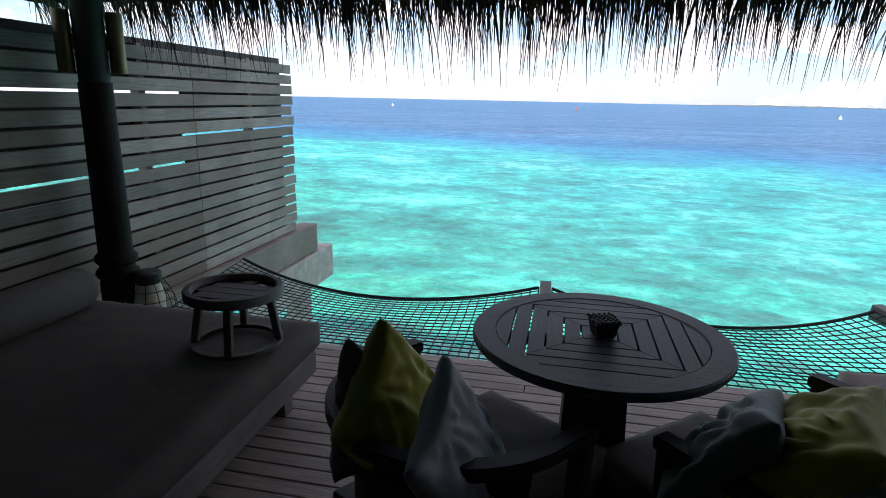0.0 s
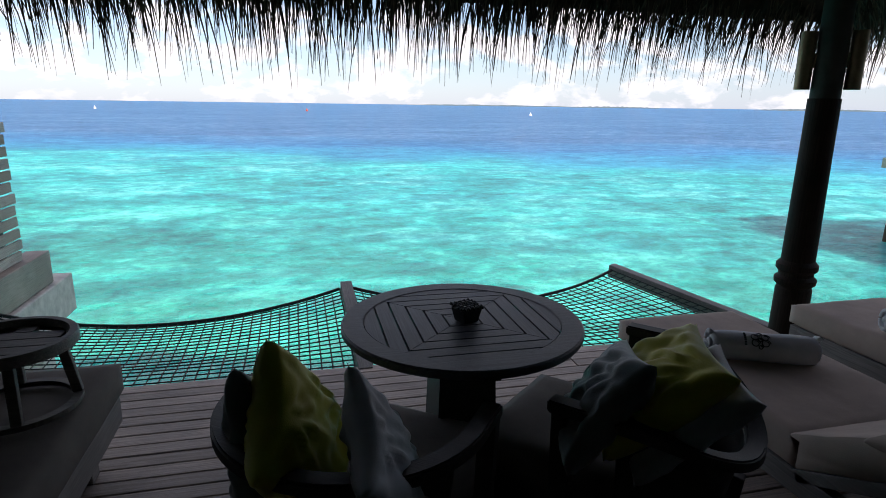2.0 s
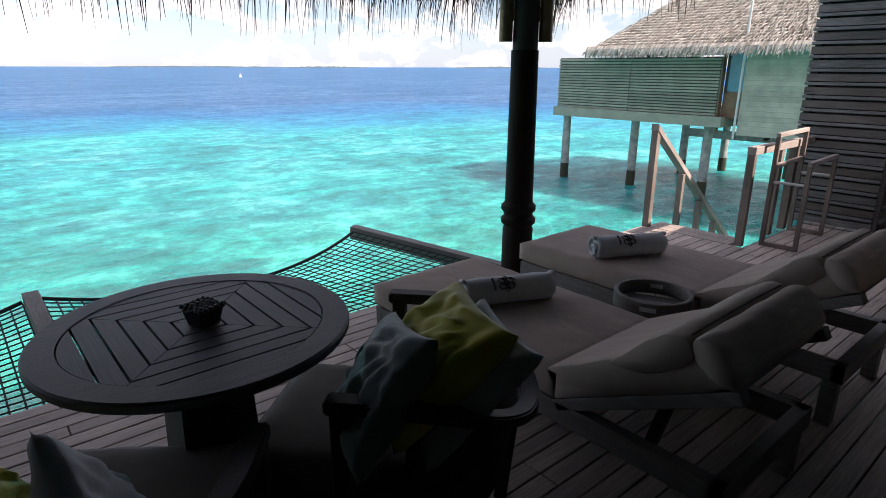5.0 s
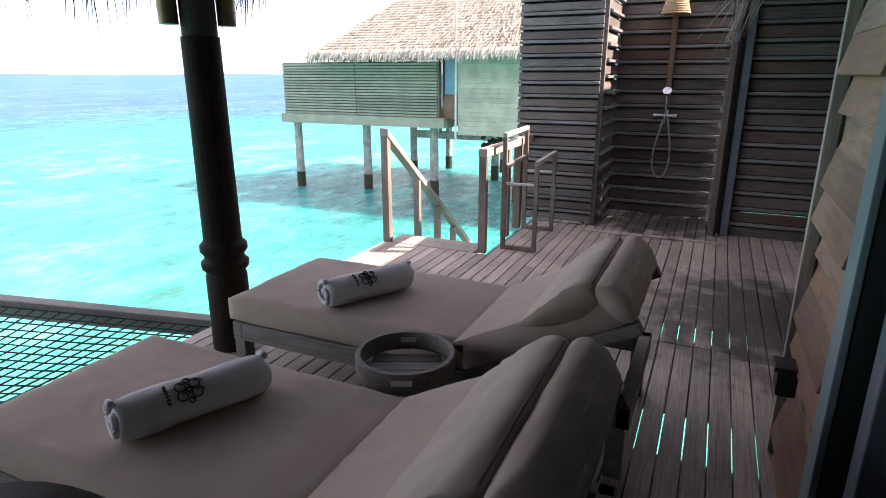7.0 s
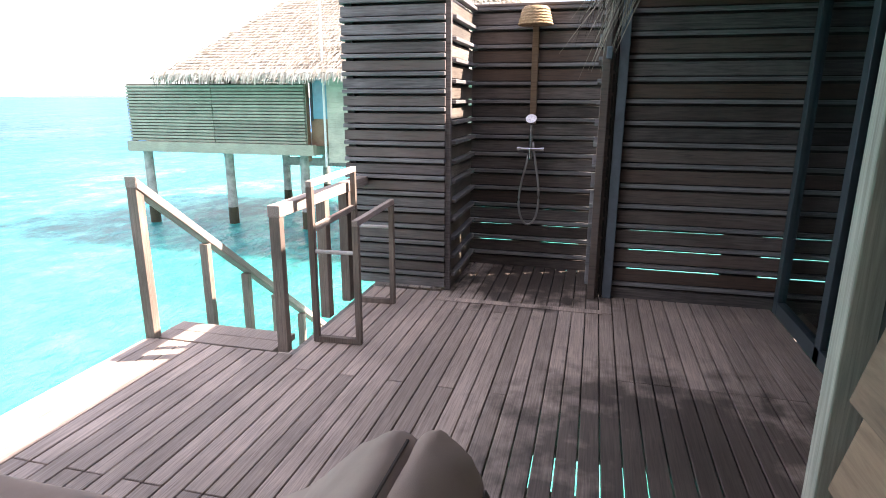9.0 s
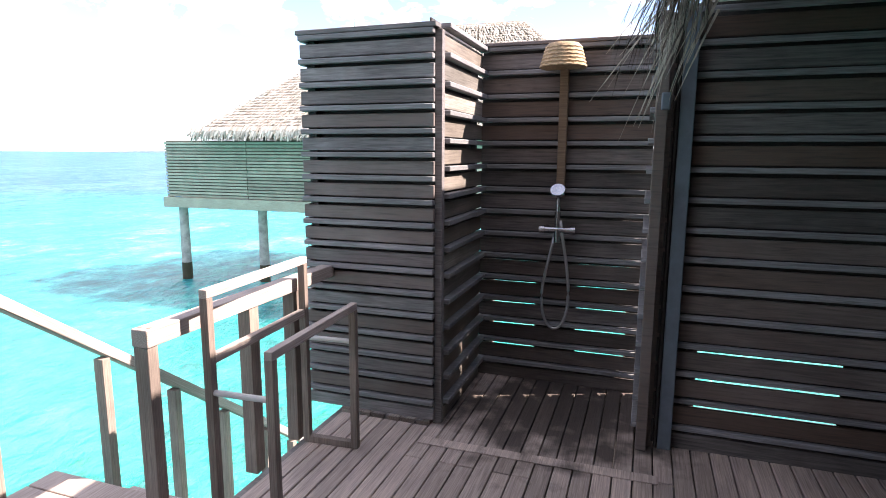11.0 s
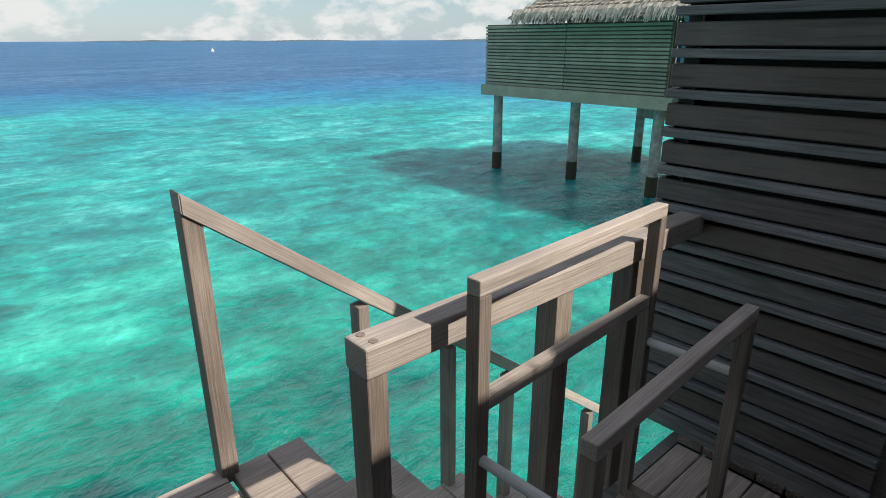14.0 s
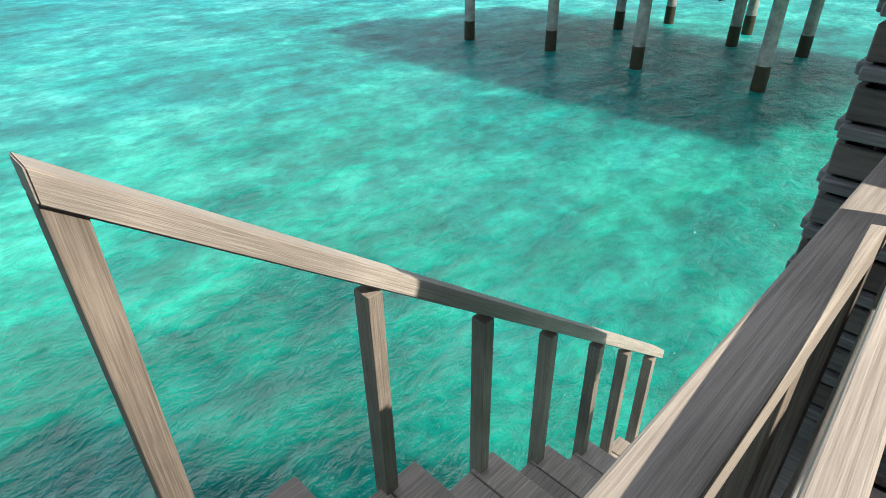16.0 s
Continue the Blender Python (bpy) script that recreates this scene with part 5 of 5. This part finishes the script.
# ---- armchairs ----
def armchair(m, label, dip):
    """A deep horseshoe-backed armchair facing +y."""
    ch = empty("armchair", m, label, "armchair", "armchairs at the table")
    RB, AZ = 0.35, 0.675
    for sx in (-1, 1):
        bm = bmesh.new()
        beam(bm, (sx * 0.325, 0.08, 0.0), (sx * RB, 0.08, AZ - 0.012), 0.05, 0.045, 0.005, (0, 1, 0))
        part("leg", bm, DARKWOOD, ch)
        bm = bmesh.new()
        beam(bm, (sx * 0.20, -0.30, 0.0), (sx * 0.22, -0.33, 0.30), 0.05, 0.045, 0.005, (0, 1, 0))
        part("leg", bm, DARKWOOD, ch)
    bm = bmesh.new()
    box(bm, (-0.33, -0.26, 0.23), (0.33, 0.36, 0.285), 0.01)
    part("seat_frame", bm, DARKWOOD, ch)
    bm = bmesh.new()
    pts = []
    for j in range(29):
        a = math.pi * (j / 28)
        pts.append((RB * math.cos(a), -0.03 - RB * math.sin(a), AZ - dip * math.sin(a) ** 2))
    pts = [(RB, 0.115, AZ), (RB, 0.05, AZ)] + pts + [(-RB, 0.05, AZ), (-RB, 0.115, AZ)]
    rings = []
    for k, p in enumerate(pts):
        p = Vector(p)
        d = Vector(pts[min(k + 1, len(pts) - 1)]) - Vector(pts[max(k - 1, 0)])
        side = Vector((d.y, -d.x, 0)).normalized() * 0.028
        up = Vector((0, 0, 0.019))
        rings.append([bm.verts.new(p + side + up), bm.verts.new(p - side + up), bm.verts.new(p - side - up), bm.verts.new(p + side - up)])
    for p, q in zip(rings, rings[1:]):
        for j in range(4):
            bm.faces.new((p[j], p[(j + 1) % 4], q[(j + 1) % 4], q[j]))
    bm.faces.new(rings[0])
    bm.faces.new(list(reversed(rings[-1])))
    bmesh.ops.recalc_face_normals(bm, faces=bm.faces)
    bmesh.ops.bevel(bm, geom=[e for e in bm.edges if e.calc_face_angle(0) > 0.8], offset=0.006, segments=2, affect="EDGES")
    part("arm_rail", bm, DARKWOOD, ch, "", True)
    bm = bmesh.new()
    grid = []
    for j in range(21):
        a = math.pi * (0.04 + 0.92 * j / 20)
        grid.append([bm.verts.new(((RB - 0.03 - 0.05 * (1 - t)) * math.cos(a), -0.03 - (RB - 0.03 - 0.05 * (1 - t)) * math.sin(a), 0.25 + (AZ - 0.27 - dip * math.sin(a) ** 2) * t)) for t in (0, 0.25, 0.5, 0.75, 1)])
    for p, q in zip(grid, grid[1:]):
        for j in range(4):
            bm.faces.new((p[j], q[j], q[j + 1], p[j + 1]))
    bmesh.ops.solidify(bm, geom=bm.faces[:], thickness=0.02)
    part("back_panel", bm, DARKWOOD, ch, "", "all")
    mt = cushion_bm(0.58, 0.68, 0.15, 0.015, 16, 3)
    for v in mt.verts:
        if v.co.y < 0:
            v.co.x *= 1 - 0.28 * (v.co.y / 0.35) ** 2
    bmesh.ops.translate(mt, verts=mt.verts, vec=(0, 0.09, 0.286))
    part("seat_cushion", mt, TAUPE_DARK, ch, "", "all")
    return ch


C1 = pose(1.645, 2.83, 0, 0, 0, -36)
C2 = pose(2.50, 2.86, 0, 0, 0, 42)
armchair(C1, "dark curved timber armchair with taupe seat, piled with pillows", 0.0)
armchair(C2, "dark curved timber armchair with taupe seat, piled with pillows", 0.15)


def leaning_pillow(top, right, low, size, thick, mat, label, seed):
    """A pillow hung from its top corner towards two neighbouring corners."""
    t, x = Vector(top), (Vector(right) - Vector(top)).normalized()
    d = Vector(low) - t
    d = (d - x * d.dot(x)).normalized()
    z = -d
    m = Matrix((x, z.cross(x), z)).transposed().to_4x4()
    m.translation = t + (x + d) * size / 2
    return pillow(m, size, size, thick, mat, label, seed)


leaning_pillow((1.399, 2.785, 0.905), (1.567, 2.968, 0.592), (1.40, 2.47, 0.66), 0.385, 0.17, OLIVE, "olive green velvet pillow in the armchair", 1)
leaning_pillow((1.325, 2.724, 0.859), (1.343, 3.033, 0.674), (1.355, 2.54, 0.55), 0.38, 0.12, SLATE, "slate blue velvet pillow in the armchair", 2)
leaning_pillow((1.598, 2.704, 0.853), (1.756, 2.80, 0.521), (1.60, 2.34, 0.75), 0.40, 0.13, SILVER, "silver grey velvet pillow in the armchair", 3)
leaning_pillow((2.701, 2.827, 0.825), (2.552, 2.456, 0.831), (2.40, 2.895, 0.575), 0.41, 0.16, OLIVE, "olive green velvet pillow in the armchair", 4)
leaning_pillow((2.488, 2.873, 0.773), (2.361, 2.523, 0.849), (2.29, 2.945, 0.465), 0.37, 0.14, SLATE, "slate blue velvet pillow in the armchair", 5)
leaning_pillow((2.753, 2.774, 0.777), (2.613, 2.444, 0.777), (2.503, 2.854, 0.537), 0.40, 0.12, SILVER, "silver grey velvet pillow in the armchair", 6)

# ---- shower fittings ----
sh = empty("shower", pose(8.645, 2.47, 0), "outdoor shower with woven head cover and chrome mixer", "shower")
bm = bmesh.new()
box(bm, (-0.035, -0.025, 1.18), (0.0, 0.025, 1.98), 0.006)
part("pipe_cover", bm, wood("reed_wrap", (0.16, 0.11, 0.075), (0.34, 0.25, 0.17), "y", 0.8, 0.1, 0.2), sh, "timber pipe cover wrapped in cord")
bm = bmesh.new()
lathe(bm, [(0.125, 0.0), (0.128, 0.01), (0.10, 0.115), (0.085, 0.13)], 32, (-0.10, 0.0, 1.92))
part("head_cover", bm, plain("woven_reed", (0.42, 0.30, 0.18), 0.8, 0, 0.35, 60, 0.6), sh, "woven reed shower head cover", True)
for k in range(6):
    bm = bmesh.new()
    rr = 0.127 - 0.0055 * k
    wire(bm, [(-0.10 + rr * math.cos(j * math.pi / 16), rr * math.sin(j * math.pi / 16), 1.925 + 0.02 * k + 0.002 * (-1) ** j) for j in range(32)], 0.007, 5, True)
    part("reed_band", bm, plain("woven_reed_band", (0.46, 0.34, 0.21), 0.8, 0, 0.3, 60, 0.4) if k == 0 else bpy.data.materials["woven_reed_band"], sh, "", "all")
bm = bmesh.new()
tube(bm, (-0.10, 0.085, 0.995), (-0.10, -0.085, 0.995), 0.017, 0.017, 20)
mix = part("mixer", bm, DARKCHROME, sh, "chrome shower mixer", True)
for y in (-0.1, 0.1):
    bm = bmesh.new()
    tube(bm, (-0.10, y * 0.9 - 0.016, 0.995), (-0.10, y * 0.9 + 0.016, 0.995), 0.025, 0.022, 20)
    part("knob", bm, DARKCHROME, mix, "", True)
    bm = bmesh.new()
    tube(bm, (-0.0, y * 0.75, 0.995), (-0.10, y * 0.75, 0.995), 0.018, 0.018, 14)
    part("wall_union", bm, DARKCHROME, mix, "", True)
bm = bmesh.new()
tube(bm, (-0.10, 0, 1.0), (-0.10, 0, 1.10), 0.014, 0.018, 14)
tube(bm, (-0.10, 0, 0.92), (-0.10, 0, 1.0), 0.02, 0.02, 14)
part("spout", bm, DARKCHROME, mix, "", True)
bm = bmesh.new()
tube(bm, (-0.095, 0, 1.08), (-0.085, 0.0, 1.19), 0.012, 0.013, 14)
tube(bm, (-0.085, 0.0, 1.19), (-0.125, 0.0, 1.225), 0.016, 0.046, 24)
tube(bm, (-0.125, 0.0, 1.225), (-0.137, 0.0, 1.235), 0.046, 0.042, 24)
part("hand_shower", bm, DARKCHROME, sh, "chrome hand shower", True)
bm = bmesh.new()
pts = []
for j in range(41):
    f = j / 40
    a = math.pi * f
    pts.append((-0.10, 0.12 * math.cos(a) * (1 - 0.85 * abs(2 * f - 1) ** 3), 0.95 - 0.56 * math.sin(a) ** 0.75 + 0.10 * max(0, 2 * f - 1) ** 3))
wire(bm, pts, 0.009, 8)
part("hose", bm, HOSE, sh, "", "all")


# ---- neighbouring villa ----
hut = empty("villa", pose(20, 10.3, 0), "neighbouring overwater villa on piles with thatched roof", "house")
# terrace screen
HY = 6.2
for k in range(18):
    z = 0.02 + k * 0.0965
    for a, b in ((0.0, HY / 2), (HY / 2, HY)):
        board("screen_slat", (-0.035 - 0.02 * (k % 2), a + 0.01, z), (0.02, b - 0.01, z + 0.068), HUTWOOD, hut, 0.006)
        # rear slat in the shaded copy darkens the gap
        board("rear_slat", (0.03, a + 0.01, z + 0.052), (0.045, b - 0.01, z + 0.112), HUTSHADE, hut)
for y in (0.04, HY / 4, HY / 2, 3 * HY / 4, HY - 0.06):
    bm = bmesh.new()
    box(bm, (0.048, y - 0.05, 0.0), (0.12, y + 0.05, 1.76))
    part("screen_post", bm, HUTWOOD, hut)
for k in range(18):
    z = 0.02 + k * 0.0965
    board("screen_slat", (0.0, HY - 0.02, z), (3.0, HY + 0.02, z + 0.068), HUTWOOD, hut)
bm = bmesh.new()
box(bm, (-0.10, -0.25, -0.32), (0.12, HY + 0.12, 0.0), 0.01)
part("deck_beam", bm, HUTWOOD, hut)
bm = bmesh.new()
box(bm, (0.12, -0.25, -0.32), (7.0, HY + 0.12, -0.05))
part("deck_slab", bm, HUTWOOD, hut)
bm = bmesh.new()
box(bm, (0.05, -0.02, -0.5), (0.25, 0.0, 2.3))
part("corner_board", bm, CEDAR, hut)
bm = bmesh.new()
box(bm, (0.3, -0.75, -0.05), (0.5, -0.02, 2.4))
part("side_wall", bm, CEDAR, hut, "brown timber wall")
bm = bmesh.new()
box(bm, (0.27, -0.62, 0.75), (0.31, -0.12, 2.3), 0.01)
dr = part("door", bm, HUTGLASS, hut, "pale blue glazed door")
bm = bmesh.new()
box(bm, (0.25, -0.12, 0.7), (0.33, -0.06, 2.35))
part("frame", bm, TEAL, dr)
for k in range(19):
    z = -0.50 + k * 0.145
    board("wall_board", (-0.10, -6.5, z), (-0.06, -0.75, z + 0.143), HUTWALL, hut)
bm = bmesh.new()
box(bm, (-0.055, -6.5, -0.5), (6.5, -0.76, 2.3))
part("wall", bm, HUTWALL, hut)
bm = bmesh.new()
tube(bm, (-0.35, -0.78, -0.6), (-0.35, -0.78, 5.5), 0.035, 0.03, 10)
part("pole", bm, SHELLWHITE, hut, "white upright pole")
bm = bmesh.new()
box(bm, (-0.13, -2.85, 0.55), (-0.10, -2.72, 0.78), 0.01)
part("wall_box", bm, SHELLWHITE, hut)
PILES = ((0.4, 6.0), (0.9, 3.3), (0.75, 0.5), (0.85, -2.5), (4.8, 3.4), (4.8, -0.3), (4.8, -2.2), (6.7, 2.6), (6.7, 0.0))
for x, y in PILES:
    bm = bmesh.new()
    tube(bm, (x, y, WATER + 0.55), (x, y, -0.3), 0.155, 0.145, 18)
    p = part("stilt", bm, PILE, hut, "", True)
    bm = bmesh.new()
    tube(bm, (x, y, WATER - 0.4), (x, y, WATER + 0.56), 0.165, 0.16, 18)
    part("algae_band", bm, ALGAE, p, "dark wet algae band", True)
bm = bmesh.new()
beam(bm, (4.8, 3.4, -1.05), (4.8, -0.3, -1.05), 0.2, 0.3)
part("brace", bm, PILE, hut)
bm = bmesh.new()
beam(bm, (4.8, -0.3, -0.95), (4.8, -2.2, -0.95), 0.2, 0.25)
part("brace", bm, PILE, hut)
rr = random.Random(4)
for k in range(10):
    bm = bmesh.new()
    x, y, z = rr.uniform(1.0, 1.6), rr.uniform(-1.7, -0.9), rr.uniform(-0.95, -0.6)
    tube(bm, (x, y, z), (x + rr.uniform(-0.3, 0.3), y + rr.uniform(-0.5, 0.5), z + rr.uniform(-0.1, 0.1)), 0.06, 0.06, 8)
    part("pipe", bm, ALGAE, hut, "dark rusty pipe under the floor", True)
bm = bmesh.new()
lathe(bm, [(0.05, 0), (0.05, 2.2)], 10, (0.5, 2.8, 0.0))
part("post", bm, DARKWOOD, hut)

# hipped thatch
EZ, RZ = 1.95, 5.4
ey0, ey1, ex0, ex1 = -8.5, 4.35, -0.75, 7.5
ry0, ry1, rx = -4.5, 0.2, 3.4
bm = bmesh.new()
c = [bm.verts.new(p) for p in ((ex0, ey0, EZ), (ex0, ey1, EZ), (ex1, ey1, EZ), (ex1, ey0, EZ), (rx, ry0, RZ), (rx, ry1, RZ))]
for f in ((0, 1, 5, 4), (1, 2, 5), (2, 3, 4, 5), (3, 0, 4), (3, 2, 1, 0)):
    bm.faces.new([c[k] for k in f])
roof = part("roof", bm, plain("thatch_bed", (0.22, 0.19, 0.15), 0.9, 0, 0.4, 20, 0.5), hut)
verts, faces = [], []
rr = random.Random(9)


def tuft(p, way, nrm, ln, wd):
    side = way.cross(nrm).normalized() * wd / 2
    mid, end = p + way * ln * 0.5 + nrm * 0.05, p + way * ln + nrm * rr.uniform(-0.02, 0.07)
    b = len(verts)
    verts.extend((tuple(p - side), tuple(p + side), tuple(mid + side), tuple(mid - side), tuple(end + side * 0.3), tuple(end - side * 0.3)))
    faces.extend(((b, b + 1, b + 2, b + 3), (b + 3, b + 2, b + 4, b + 5)))


for quad in (((ex0, ey0, EZ), (ex0, ey1, EZ), (rx, ry1, RZ), (rx, ry0, RZ)), ((ex0, ey1, EZ), (ex1, ey1, EZ), (rx, ry1, RZ), (rx, ry1, RZ))):
    a, b, cc, d = (Vector(q) for q in quad)
    nrm = (b - a).cross(d - a).normalized()
    if nrm.z < 0:
        nrm = -nrm
    for row in range(40):
        v = row / 40
        p0, p1 = a.lerp(d, v), b.lerp(cc, v)
        down = (a - d).normalized()
        n = int((p1 - p0).length * 22)
        for k in range(n):
            u = (k + rr.random()) / n
            p = p0.lerp(p1, u) + nrm * 0.04
            way = (a - d).lerp(b - cc, u).normalized()
            way = (way + (p1 - p0).normalized() * rr.gauss(0, 0.13)).normalized()
            tuft(p, way, nrm, rr.uniform(0.20, 0.34), rr.uniform(0.025, 0.06))
    n = int((b - a).length * 60)
    for k in range(n):
        p = a.lerp(b, rr.random()) + nrm * 0.08
        way = Vector(((a - d).x * 0.12, 0.05 * rr.gauss(0, 1), -1)).normalized() if abs(a.x - b.x) < 0.1 else Vector((0.05 * rr.gauss(0, 1), 0.25, -1)).normalized()
        tuft(p + Vector((0, 0, 0.12)), way, nrm, rr.uniform(0.25, 0.48), rr.uniform(0.03, 0.07))
me = bpy.data.meshes.new("thatch")
me.from_pydata(verts, [], faces)
me.materials.append(HUTTHATCH)
ob = new("thatch", me)
ob.parent = roof
tagged(ob, "sun-bleached palm thatch in layers", "", "", "stuff")

# distant island line
bm = bmesh.new()
rr = random.Random(2)
for x0, x1, y in ((420, 1100, 2300), (1300, 1800, 1500), (900, 1250, 1900)):
    n = 40
    last = None
    for k in range(n + 1):
        f = k / n
        h = 5 * math.sin(math.pi * f) ** 0.5 * (0.7 + 0.5 * rr.random()) + 0.2
        pair = (bm.verts.new((x0 + (x1 - x0) * f, y, WATER)), bm.verts.new((x0 + (x1 - x0) * f, y, WATER + h)))
        if last:
            bm.faces.new((last[0], pair[0], pair[1], last[1]))
        last = pair
structure("backdrop", bm, plain("far_island_green", (0.10, 0.15, 0.17), 0.9), "low wooded islands on the horizon", "island")

# ---- deck planks ----
rows = int((EDGE - 0.72) / PITCH)
for k in range(rows):
    y1 = EDGE - k * PITCH
    y0 = y1 - PITCH
    x0 = -1.0
    if y0 < 1.5:
        x0 = 4.63
    if y1 > 3.62:
        x1 = 6.56
    elif y0 > 3.0:
        x1 = 7.83
    elif y0 > 1.9:
        x1 = 8.695
    else:
        x1 = 8.12
    deck_row(y0, y1, x0, x1, k)
for k in range(6):
    board("plank", (7.87, 3.02 + k * 0.0905, -0.03), (8.64, 3.105 + k * 0.0905, 0.0), DECK, deck)
